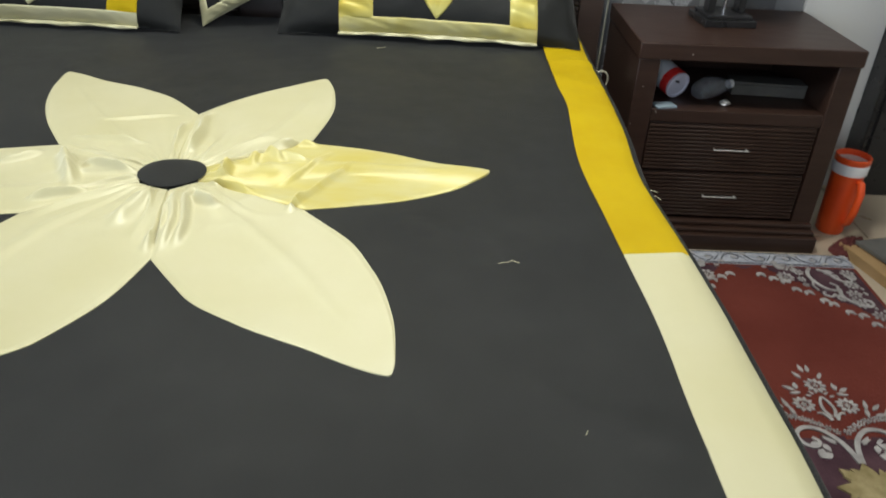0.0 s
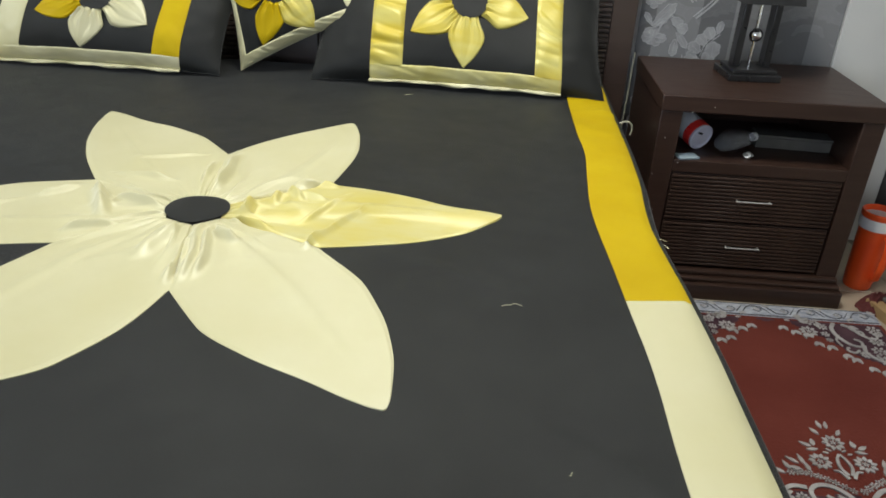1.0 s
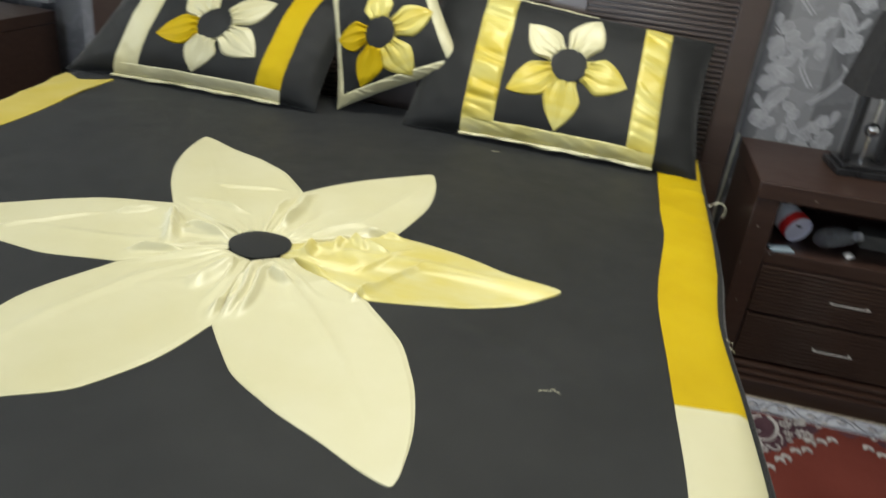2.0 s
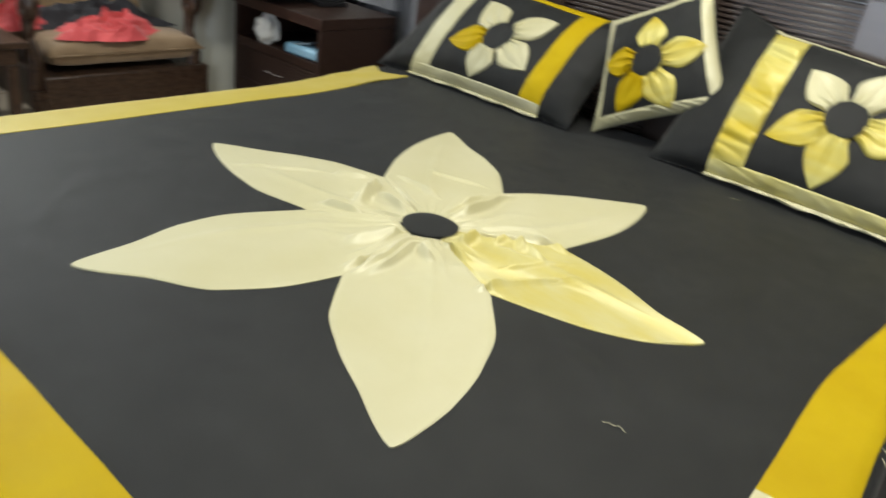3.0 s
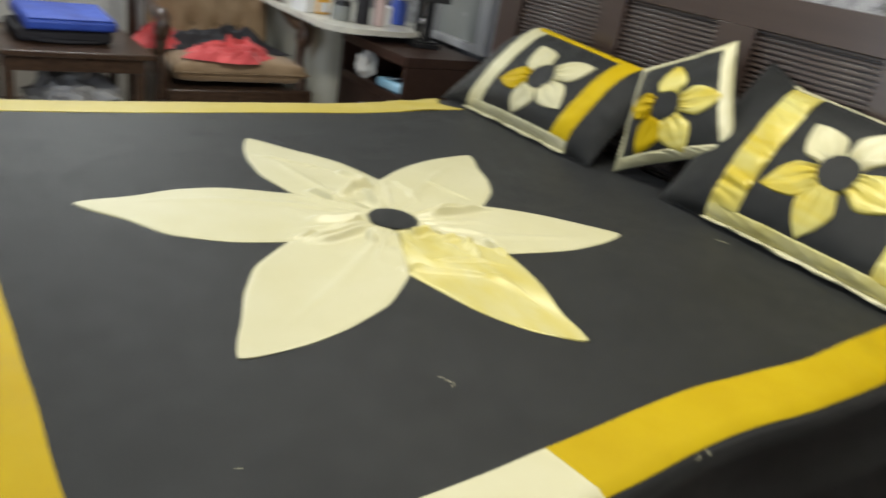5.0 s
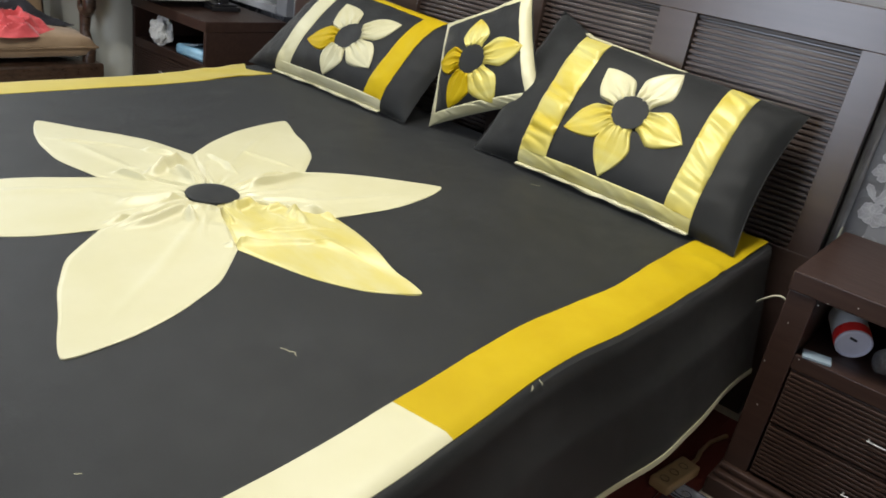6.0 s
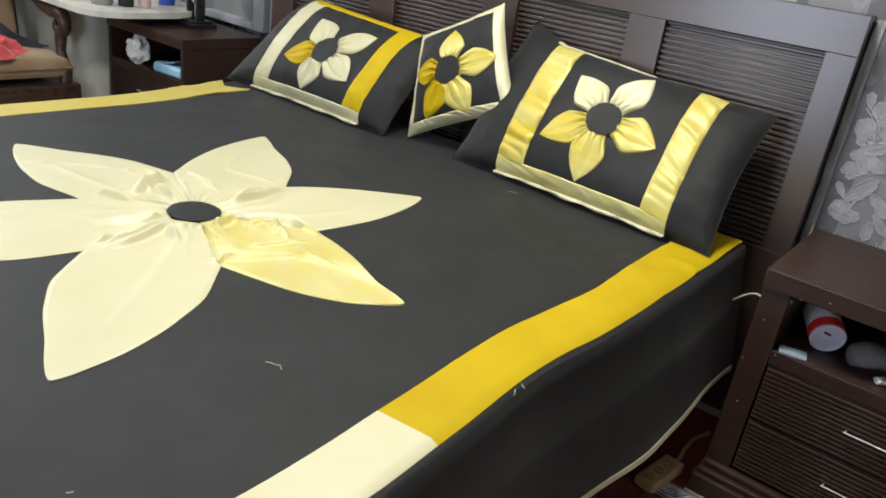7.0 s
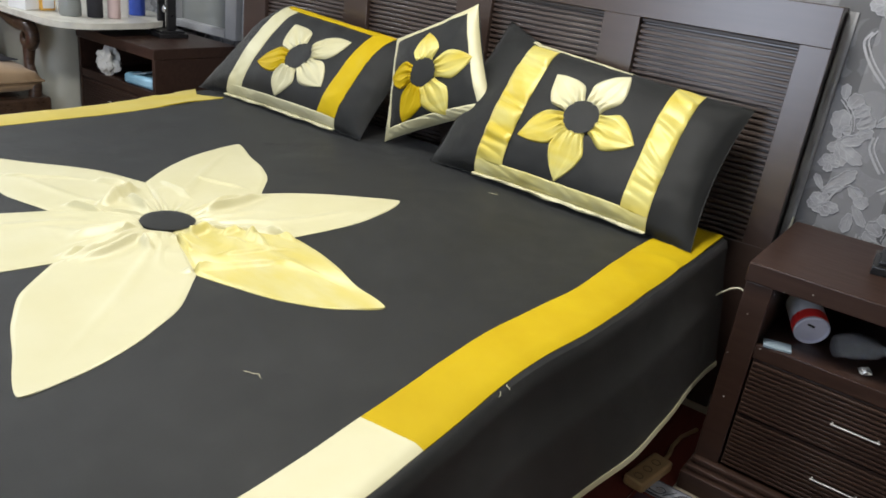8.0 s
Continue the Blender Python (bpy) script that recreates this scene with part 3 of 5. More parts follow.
# single folds in the satin: from, to, height, half width
FOLDS = [(-0.263, 0.132, -0.190, -0.009, 0.015, 0.012), (-0.366, 0.084, -0.306, 0.146, 0.006, 0.006), (-0.210, 0.074, -0.093, 0.073, 0.008, 0.006),
         (-0.244, -0.055, -0.152, -0.014, 0.008, 0.007), (-0.072, -0.136, -0.030, -0.004, 0.007, 0.013), (0.031, -0.195, 0.006, 0.007, 0.009, 0.007),
         (0.049, -0.184, 0.022, 0.004, 0.009, 0.007), (0.039, -0.035, 0.088, -0.058, 0.010, 0.009), (0.065, 0.049, 0.066, 0.126, 0.009, 0.010),
         (0.121, 0.183, 0.164, 0.138, 0.008, 0.009), (0.112, 0.105, 0.112, 0.182, 0.005, 0.007), (0.180, 0.043, 0.255, 0.197, 0.004, 0.005),
         (0.209, -0.066, 0.227, 0.015, 0.005, 0.006), (-0.022, 0.150, -0.036, 0.374, 0.009, 0.009), (-0.070, 0.217, -0.077, 0.317, 0.005, 0.007),
         (-0.273, 0.221, -0.122, 0.198, 0.005, 0.006), (-0.260, 0.319, -0.107, 0.364, 0.003, 0.006), (0.049, 0.035, 0.130, 0.009, 0.006, 0.007),
         (0.008, -0.207, 0.004, -0.044, 0.007, 0.007), (0.150, 0.170, 0.215, 0.148, 0.007, 0.008), (0.130, 0.219, 0.226, 0.225, 0.007, 0.008),
         (0.214, -0.045, 0.300, 0.141, 0.005, 0.007), (-0.525, -0.080, -0.382, 0.074, 0.003, 0.006)]


def folds(x, y):
    out = 0.0
    for ax, ay, bx, by, h, wd in FOLDS:
        dx, dy = bx - ax, by - ay
        ln = math.hypot(dx, dy)
        u = ((x - ax) * dx + (y - ay) * dy) / ln / ln
        if -0.1 < u < 1.1:
            w = ((y - ay) * dx - (x - ax) * dy) / ln + 0.010 * nz(x * 11, y * 11, 3)
            out += 2.1 * h * math.exp(-(w / wd) ** 2) * smooth((u + 0.1) / 0.35) * smooth((1.1 - u) / 0.45)
    return out


def spline(knots, t):
    """A smooth curve through (place, value) knots that never overshoots them."""
    k = 0
    while k < len(knots) - 2 and t > knots[k + 1][0]:
        k += 1
    slopes = [(b[1] - a[1]) / (b[0] - a[0]) for a, b in zip(knots, knots[1:])]

    def steep(n):
        if n == 0 or n == len(knots) - 1:
            return slopes[0] if n == 0 else slopes[-1] * 1.5
        p, q = slopes[n - 1], slopes[n]
        return 0.0 if p * q <= 0 else 2 * p * q / (p + q)
    (x0, y0), (x1, y1) = knots[k], knots[k + 1]
    w, q = x1 - x0, (t - x0) / (x1 - x0)
    return y0 * (1 + 2 * q) * (1 - q) ** 2 + steep(k) * w * q * (1 - q) ** 2 + y1 * q * q * (3 - 2 * q) - steep(k + 1) * w * q * q * (1 - q)


def petal(angle, length, side_a, side_b, seed, mat, label):
    """One gathered satin petal, sewn on, with folds that run out from the middle."""
    a = radians(angle)
    ux, vx = Vector((math.cos(a), math.sin(a), 0)), Vector((-math.sin(a), math.cos(a), 0))

    def width(s, side):
        to, half, mid, far, tip = side
        knee = half / math.tan(radians(to)) / length
        if s < knee:
            return half * s / knee
        return spline([(knee, half), (0.55, mid), (0.70, far), (0.85, tip), (0.95, tip * 0.38 + 0.004), (1.0, 0.003)], s)

    def g(u, v):
        s = 0.085 + (1 - 0.085) * u
        r, k = s * length, 2 * v - 1
        off = k * width(s, side_a if k > 0 else side_b) + 0.002 * nz(r * 8, k * 2, seed) * smooth(u * 4)
        p = Vector((FX, FY, 0)) + ux * r + vx * off
        near = math.exp(-max(0.0, r - 0.05) / 0.075)
        mid = math.exp(-((r - 0.13) / 0.085) ** 2)
        ang = off / max(r, 0.03)
        fold = math.sin(ang * 22 + seed * 1.7) * 0.6 + math.sin(ang * 37 + seed) * 0.35
        ridge = max(0.0, 1 - 5.0 * abs(nz(ang * 2.6 + seed * 3, r * 7.0, seed)))
        tuck = max(0.0, 1 - 4.5 * abs(nz(p.x * 7 + seed, p.y * 7, seed + 6)))
        start = smooth((r - 0.052) / 0.03)
        rise = 0.0030 + start * (0.0034 * near * (1 + fold) + 0.006 * ridge * mid + 0.005 * tuck * mid)
        rise += folds(p.x, p.y) * smooth((r - 0.058) / 0.04)
        rise += 0.0018 * nz(p.x * 5, p.y * 5, seed + 2) * smooth(u * 3)
        rise += 0.0035 * math.exp(-((k - 0.45 * math.sin(seed * 2.1)) / 0.10) ** 2) * smooth((u - 0.1) / 0.15) * (1 - smooth((u - 0.45) / 0.45))
        rise *= smooth((1 - abs(k)) / 0.10 + 0.2)
        return Vector((p.x, p.y, cloth_z(p.x, p.y) + max(rise, 0.0014)))
    return part("petal", sheet(g, 150, 88, 0.003, (0, 0, -1)), mat, spread, label, local=True, angle=60)


# the third petal carries its gold sheen as painted streaks
for i, (ang, length, side_a, side_b) in enumerate(PETALS):
    petal(ang, length, side_a, side_b, i + 1.3, MIXED if i == 2 else PALE,
          "gathered satin petal with gold sheen painted into its colour" if i == 2 else "gathered pale yellow satin petal")


def disc(u, v):
    a, r = 2 * math.pi * u, 0.060 * v
    return Vector((FX + r * math.cos(a) * 1.05, FY + r * math.sin(a) * (1 + 0.04 * math.sin(3 * a)), 0.0065 - 0.002 * v ** 6))


part("flower_centre", sheet(disc, 40, 8), BLACK, spread, "black cotton flower centre", local=True)

# ---- pillows ----


def frame_of(centre, right, up):
    """The pose of a flat thing from the ways to its right and up."""
    x = Vector(right).normalized()
    y = Vector(up)
    y = (y - x * y.dot(x)).normalized()
    z = x.cross(y)
    m = Matrix((x, y, z)).transposed().to_4x4()
    m.translation = centre
    return m


class Pillow:
    """A stuffed case hung between four corners: lower left, lower right, upper right, upper left."""

    def __init__(self, corners, t, pinch, seed, droop=0.0, ear=(0, 0)):
        c = [Vector(v) for v in corners]
        mid = (c[0] + c[1] + c[2] + c[3]) / 4
        self.m = frame_of(mid, (c[1] + c[2] - c[0] - c[3]), (c[2] + c[3] - c[0] - c[1]))
        inv = self.m.inverted()
        self.c = [inv @ v for v in c]
        self.w, self.h = (c[1] + c[2] - c[0] - c[3]).length / 2, (c[2] + c[3] - c[0] - c[1]).length / 2
        self.t, self.pinch, self.seed, self.droop, self.ear = t, pinch, seed, droop, ear

    def front(self, u, v, lift=0.0, side=1):
        a, b = 2 * u - 1, 2 * v - 1
        ua = 0.5 + a / 2 * (1 - self.pinch * (1 - b * b) * abs(a) ** 3)
        vb = 0.5 + b / 2 * (1 - self.pinch * (1 - a * a) * abs(b) ** 3)
        q = (self.c[0] * (1 - ua) + self.c[1] * ua) * (1 - vb) + (self.c[3] * (1 - ua) + self.c[2] * ua) * vb
        slack = self.droop * max(0.0, 1 - u / 0.2) ** 1.2 * v
        q = q + Vector((0.07 * slack, -0.5 * self.h * slack, -0.02 * slack))
        tug = max(0.0, 1 - u / 0.22) * max(0.0, (v - 0.7) / 0.3)
        q = q + Vector((self.ear[0] * tug, self.ear[1] * tug, 0))
        body = max(0.0, (1 - abs(a) ** 2.6)) ** 0.55 * max(0.0, (1 - abs(b) ** 2.6)) ** 0.55
        crease = 0.008 * nz(q.x * 6, q.y * 6, self.seed) + 0.004 * nz(q.x * 17, q.y * 13, self.seed + 5)
        crease += 0.006 * max(0.0, 1 - 4 * abs(nz(q.x * 5 + q.y * 3, q.y * 4 - q.x * 2, self.seed + 8))) * (abs(a) + abs(b)) / 2
        return q + Vector((0, 0, side * (self.t / 2 * body + 0.002) * (1 if side > 0 else 0.55) + crease * body + 0.004 * nz(q.x * 26, q.y * 26, self.seed + 11) * (1 - body) * body * 4 + lift))

    def build(self, name, label, group):
        ob = thing(name, self.m, label, "pillow" if name == "pillow" else "cushion", group)
        shell = merged(sheet(lambda u, v: self.front(u, v), 44, 36), sheet(lambda u, v: self.front(u, v, 0, -1), 44, 36))
        bmesh.ops.remove_doubles(shell, verts=shell.verts, dist=0.0055)
        case = part("case", shell, BLACK, ob, "plain black cotton case", local=True, angle=70)
        rim_uv = [(k / 24, 0.0) for k in range(24)] + [(1.0, k / 24) for k in range(24)] + [(1 - k / 24, 1.0) for k in range(24)] + [(0.0, 1 - k / 24) for k in range(25)]
        part("seam", tube([self.front(u, v) for u, v in rim_uv], 0.0013, 6, False), BLACK, case, "stitched edge seam", local=True)
        return ob

    def band(self, ob, u0, u1, v0, v1, mat, label, ripple=0.0, across=True):
        def f(u, v):
            U, V = lerp(u0, u1, u), lerp(v0, v1, v)
            edge = min(1.0, 5 * min(u, 1 - u, v, 1 - v) + 0.4)
            along = V if across else U
            cross = U if across else V
            slant = along * 1.0 + cross * (0.9 if across else 1.6) + 0.10 * nz(along * 5, cross * 4, self.seed)
            wave = ripple * (0.9 * abs(nz(slant * 9, cross * 1.5, self.seed + 2)) ** 0.8 + 0.28 * nz(slant * 21, cross * 2, self.seed + 4) - 0.3)
            return self.front(U, V, (0.003 + 0.35 * ripple + wave * 0.8) * edge)
        part("border_band", sheet(f, 20 if across else 110, 110 if across else 20, 0.004, (0, 0, -1)), mat, ob, label, local=True, angle=60)

    def flange(self, ob, u0, u1, mat, label):
        """The loose lip of the band along the lower seam."""
        def f(u, v):
            U = lerp(u0, u1, u)
            p = self.front(U, 0.005, 0.004)
            w = 0.4 + 0.6 * abs(nz(U * 7, 3, self.seed))
            return p + Vector((0.004 * nz(U * 20, v, 2), -0.024 * v * w, 0.014 * math.sin(v * 2.4) * w + 0.005 * nz(U * 25, v * 2, 9)))
        part("flange", sheet(f, 60, 4, 0.003, (0, 0, -1)), mat, ob, label, local=True, angle=60)

    def flower(self, ob, uc, vc, r_in, petals):
        for k, (ang, length, half, mat, label) in enumerate(petals):
            a = radians(ang)
            c = Vector(((uc - 0.5) * self.w, (vc - 0.5) * self.h))
            d, n = Vector((math.cos(a), math.sin(a))), Vector((-math.sin(a), math.cos(a)))

            def f(u, v, d=d, n=n, c=c, length=length, half=half, k=k):
                r, q = lerp(r_in * 0.8, length, u), 2 * v - 1
                s = (r - r_in * 0.8) / (length - r_in * 0.8)
                wd = half * (0.62 + 0.46 * smooth(s / 0.42)) * (1 - max(0.0, (s - 0.36) / 0.64) ** 1.8)
                p = c + d * r + n * (q * wd)
                near = math.exp(-s / 0.30)
                lift = 0.005 + smooth(s / 0.12) * near * 0.0075 * (1 + math.sin(q * 9 + k)) + 0.004 * (1 - q * q) * (1 - s) * smooth(s / 0.1)
                lift += 0.003 * nz(p.x * 22, p.y * 22, k) + 0.0048 * smooth(s / 0.1) * math.exp(-s / 0.20) * math.sin(q * 21 + 2 * nz(s * 3, k))
                lift *= smooth((1 - abs(q)) / 0.12 + 0.25)
                return self.front(p.x / self.w + 0.5, p.y / self.h + 0.5, max(lift, 0.002))
            part("petal", sheet(f, 30, 30, 0.004, (0, 0, -1)), mat, ob, label, local=True, angle=60)

        def g(u, v):
            a, r = 2 * math.pi * u, r_in * v
            x, y = (uc - 0.5) * self.w + r * math.cos(a), (vc - 0.5) * self.h + r * math.sin(a)
            return self.front(x / self.w + 0.5, y / self.h + 0.5, 0.013 - 0.002 * v ** 4)
        part("flower_centre", sheet(g, 36, 6), BLACK, ob, "black cotton flower centre", local=True)


PL, ST, GD = "pale yellow satin", "straw yellow satin", "gold satin"
ROWP = "pillows at the headboard"
# pillow on the nightstand side
p = Pillow([(-0.018, 1.036, 0.600), (0.883, 0.987, 0.602), (0.874, 1.279, 0.943), (-0.012, 1.318, 1.012)], 0.17, 0.05, 2.0, ear=(0.032, 0.045))
ob = p.build("pillow", "black pillow with straw satin bands and a gathered flower", ROWP)
p.band(ob, 0.208, 0.320, 0.075, 0.945, STRAW, "straw yellow satin side band with painted shine streaks", 0.020)
p.band(ob, 0.764, 0.855, 0.075, 0.965, STRAW, "gold to straw satin side band with painted shine streaks", 0.014)
p.band(ob, 0.208, 0.855, 0.005, 0.085, BUTTER, "dull pale yellow satin lower band", 0.004, False)
p.band(ob, 0.19, 0.60, 0.955, 0.995, PALE, "pale yellow satin upper band", 0.001, False)
p.flange(ob, 0.205, 0.855, PALE, "loose pale satin flange")
p.flower(ob, 0.534, 0.516, 0.054, [(142, 0.181, 0.052, PALE, PL + " petal"), (70, 0.200, 0.052, PALE, PL + " petal"),
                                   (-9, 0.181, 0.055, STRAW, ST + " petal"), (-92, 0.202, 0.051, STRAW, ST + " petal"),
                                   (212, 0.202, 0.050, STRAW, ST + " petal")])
# pillow by the far nightstand
p = Pillow([(-1.209, 1.022, 0.594), (-0.294, 0.996, 0.604), (-0.229, 1.227, 0.919), (-1.080, 1.262, 0.965)], 0.17, 0.05, 6.0, 0.55)
ob = p.build("pillow", "black pillow with pale and gold satin bands and flower", ROWP)
p.band(ob, 0.212, 0.312, 0.075, 0.955, PALE, "pale yellow satin side band", 0.002)
p.band(ob, 0.775, 0.868, 0.075, 0.955, GOLD, "gold satin side band", 0.002)
p.band(ob, 0.212, 0.868, 0.005, 0.085, PALE, "pale yellow satin lower band", 0.003, False)
p.band(ob, 0.215, 0.868, 0.915, 0.998, GOLD, "gold satin upper band", 0.001, False)
p.flange(ob, 0.205, 0.868, PALE, "loose pale satin flange")
p.flower(ob, 0.552, 0.486, 0.056, [(140, 0.183, 0.052, PALE, PL + " petal"), (38, 0.195, 0.050, PALE, PL + " petal"),
                                   (-26, 0.190, 0.053, PALE, PL + " petal"), (-97, 0.169, 0.050, PALE, PL + " petal"),
                                   (200, 0.191, 0.050, GOLD, GD + " petal")])
# square cushion in the middle
p = Pillow([(-0.251, 1.078, 0.598), (0.147, 1.125, 0.787), (-0.047, 1.243, 1.090), (-0.320, 1.178, 0.933)], 0.12, 0.06, 9.0)
ob = p.build("cushion", "square black cushion with satin edges and a gold flower", ROWP)
p.band(ob, 0.0, 0.075, 0.0, 1.0, PALE, "pale yellow satin edge band", 0.001)
p.band(ob, 0.90, 0.995, 0.0, 1.0, PALE, "pale yellow satin edge band", 0.001)
p.band(ob, 0.06, 0.92, 0.0, 0.095, PALE, "pale yellow satin edge band", 0.009, False)
p.band(ob, 0.06, 0.92, 0.93, 0.998, PALE, "pale yellow satin edge band", 0.001, False)
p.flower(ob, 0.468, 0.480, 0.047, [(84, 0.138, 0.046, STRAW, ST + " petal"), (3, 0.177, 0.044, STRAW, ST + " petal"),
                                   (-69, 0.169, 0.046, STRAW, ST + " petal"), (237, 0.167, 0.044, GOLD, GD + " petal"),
                                   (168, 0.162, 0.042, GOLD, GD + " petal")])

# ---- nightstands ----
NX0, NX1, NY0, NY1, NTOP = 1.045, 1.695, 0.928, 1.385, 0.652


def nightstand(m, stile):
    """An open shelf over two ribbed drawers; stile is the thickness of the sides."""
    ns = thing("nightstand", pose((NX0 + NX1) / 2, (NY0 + NY1) / 2, 0), "dark brown wooden nightstand with an open shelf and two ribbed drawers", "nightstand",
               "nightstands beside the bed")
    a, b = NX0 + stile, NX1 - stile
    part("top", box(NX0 - 0.004, NX1 + 0.004, NY0 - 0.006, NY1, NTOP - 0.05, NTOP, 0.004), WOOD_DARK, ns)
    part("side_panel", box(NX0, a, NY0, NY1, 0.085, NTOP - 0.05, 0.003), WOOD_DARK, ns)
    part("side_panel", box(b, NX1, NY0, NY1, 0.085, NTOP - 0.05, 0.003), WOOD_DARK, ns)
    part("back_panel", box(a, b, NY1 - 0.02, NY1, 0.085, NTOP - 0.05, 0.002), WOOD_DARK, ns)
    part("shelf", box(a, b, NY0 + 0.002, NY1 - 0.02, 0.412, 0.452, 0.003), WOOD_DARK, ns)
    part("plinth", box(NX0 - 0.012, NX1 + 0.012, NY0 - 0.052, NY1, 0, 0.055, 0.004), WOOD_DARK, ns)
    part("moulding", merged(box(NX0 - 0.006, NX1 + 0.006, NY0 - 0.036, NY1 - 0.001, 0.055, 0.07, 0.005),
                            box(NX0 - 0.001, NX1 + 0.001, NY0 - 0.018, NY1 - 0.002, 0.07, 0.088, 0.006)), WOOD_DARK, ns)
    for z0 in (0.094, 0.254):
        dr = part("drawer", box(a + 0.004, b - 0.004, NY0 + 0.006, NY0 + 0.40, z0, z0 + 0.156, 0.002), WOOD_DARK, ns)
        for j in range(12):
            part("rib", RIB, RIB_WOOD, dr, at=pose((NX0 + NX1) / 2, NY0 + 0.003, z0 + 0.008 + j * 0.0125) @ Matrix.Diagonal((b - a - 0.014, 1, 1, 1)))
        hx, hz = 1.373, z0 + 0.079
        part("handle", merged(tube([(hx - 0.054, NY0 - 0.013, hz), (hx + 0.054, NY0 - 0.013, hz)], 0.0021, 10),
                              tube([(hx - 0.050, NY0 - 0.013, hz), (hx - 0.050, NY0 + 0.004, hz)], 0.0022, 10),
                              tube([(hx + 0.050, NY0 - 0.013, hz), (hx + 0.050, NY0 + 0.004, hz)], 0.0022, 10)), STEEL, dr, "slim steel bar handle")
    ns.matrix_basis = m @ ns.matrix_basis
    return ns


RIB = as_mesh("rib", box(-0.5, 0.5, -0.004, 0.004, -0.0042, 0.0042, 0.0018, 1), RIB_WOOD)
nightstand(pose(0, 0, 0), 0.064)
nightstand(pose(-3.393, 0.217, 0), 0.022)

# ---- table lamps ----


def table_lamp(x, y, z, turn):
    m = pose(x, y, z, 0, 0, turn)
    ob = thing("table_lamp", m, "black table lamp with an open frame, chrome ball and black shade", "table lamp", "table lamps on the nightstands")
    part("base", merged(box(-0.082, 0.082, -0.075, 0.075, 0, 0.022, 0.003), box(-0.07, 0.07, -0.063, 0.063, 0.022, 0.034, 0.003)), BLACKM, ob, local=True)
    for s in (-1, 1):
        part("upright", box(s * 0.048 - 0.011, s * 0.048 + 0.011, -0.022, 0.022, 0.034, 0.25, 0.003), BLACKM, ob, local=True)
    part("crossbar", box(-0.059, 0.059, -0.022, 0.022, 0.25, 0.272, 0.003), BLACKM, ob, local=True)
    rod = part("rod", tube([(0, 0, 0.03), (0, 0, 0.25)], 0.006, 14), CHROME, ob, "chrome rod", local=True)
    part("ball", lathe([(0, 0.108)] + [(0.022 * math.sin(a), 0.13 - 0.022 * math.cos(a)) for a in (0.3 * k for k in range(1, 10))] + [(0, 0.152)], 24),
         CHROME, rod, "chrome ball", local=True)
    prof = [(0.128, 0.235), (0.130, 0.236), (0.085, 0.45), (0.083, 0.449), (0.128, 0.235)]
    shade = lathe(prof, 4)
    part("shade", moved(shade, pose(0, 0, 0, 0, 0, 45)), SHADE, ob, "black cloth shade", local=True, angle=30)
    return ob


table_lamp(1.352, 1.19, NTOP, 4)
table_lamp(-2.02, 1.43, NTOP, -8)

# ---- things on the shelves ----
SH = 0.452
can = thing("tin", pose(1.180, 1.080, SH + 0.0550, 104, 0, 28) @ Matrix.Diagonal((1.30, 1.30, 1.25, 1)), "red and white tin lying on its side on the shelf", "tin")
part("tin_body", lathe([(0.0325, -0.040), (0.0325, 0.030)], 32), CAN_WHITE, can, local=True)
part("band", lathe([(0.0332, 0.018), (0.0332, 0.036), (0.031, 0.042), (0.0295, 0.043)], 32), CAN_RED, can, "red painted band", local=True)
part("lid", lathe([(0.0315, 0.040), (0.0325, 0.046), (0.030, 0.048), (0.028, 0.043), (0, 0.0425)], 32), LILAC, can, "pale lilac lid", local=True)
part("far_end", lathe([(0.0325, -0.040), (0.027, -0.048), (0, -0.045)], 32), CAN_RED, can, local=True)
part("mark", moved(box(-0.008, 0.007, -0.002, 0.003, 0, 0.001, 0.0003), pose(-0.004, 0.010, 0.043, 0, 0, 160)), NAVY, can, "dark printed mark", local=True)


def crumple(name, centre, size, mat, label, category, seed, n=3, jag=0.35):
    bm = bmesh.new()
    bmesh.ops.create_icosphere(bm, subdivisions=n, radius=1)
    for v in bm.verts:
        k = 1 + jag * nz(v.co.x * 1.8 + seed, v.co.y * 1.8, v.co.z * 1.8) + jag * 0.7 * abs(nz(v.co.x * 4, v.co.y * 4 + seed, v.co.z * 4))
        v.co = Vector((v.co.x * size[0] * k, v.co.y * size[1] * k, v.co.z * size[2] * k))
    low = min(v.co.z for v in bm.verts)
    for v in bm.verts:
        v.co.z = max(v.co.z, low * 0.75)
    low = min(v.co.z for v in bm.verts)
    moved(bm, Matrix.Translation((centre[0], centre[1], centre[2] - low)))
    return solid(name, bm, mat, label, category, angle=25)


pet = thing("plastic_bottle", pose(1.262, 1.015, SH + 0.033, 0, 86, 24) @ Matrix.Diagonal((0.95, 0.95, 0.92, 1)), "crushed clear plastic bottle lying on the shelf", "bottle")
pb = lathe([(0, 0), (0.026, 0.0), (0.033, 0.006), (0.033, 0.03), (0.030, 0.036), (0.033, 0.042), (0.033, 0.070), (0.029, 0.078), (0.032, 0.086), (0.026, 0.105), (0.013, 0.122), (0.012, 0.134)], 30)
for v in pb.verts:
    v.co.x += 0.009 * nz(v.co.x * 40, v.co.y * 40, v.co.z * 30)
    v.co.y += 0.012 * nz(v.co.x * 35 + 5, v.co.y * 35, v.co.z * 28)
part("bottle_body", pb, CLEAR, pet, local=True, angle=25)
part("cap", lathe([(0, 0.131), (0.014, 0.131), (0.014, 0.146), (0.012, 0.148), (0, 0.148)], 24), WHITE, pet, "white screw cap", local=True)
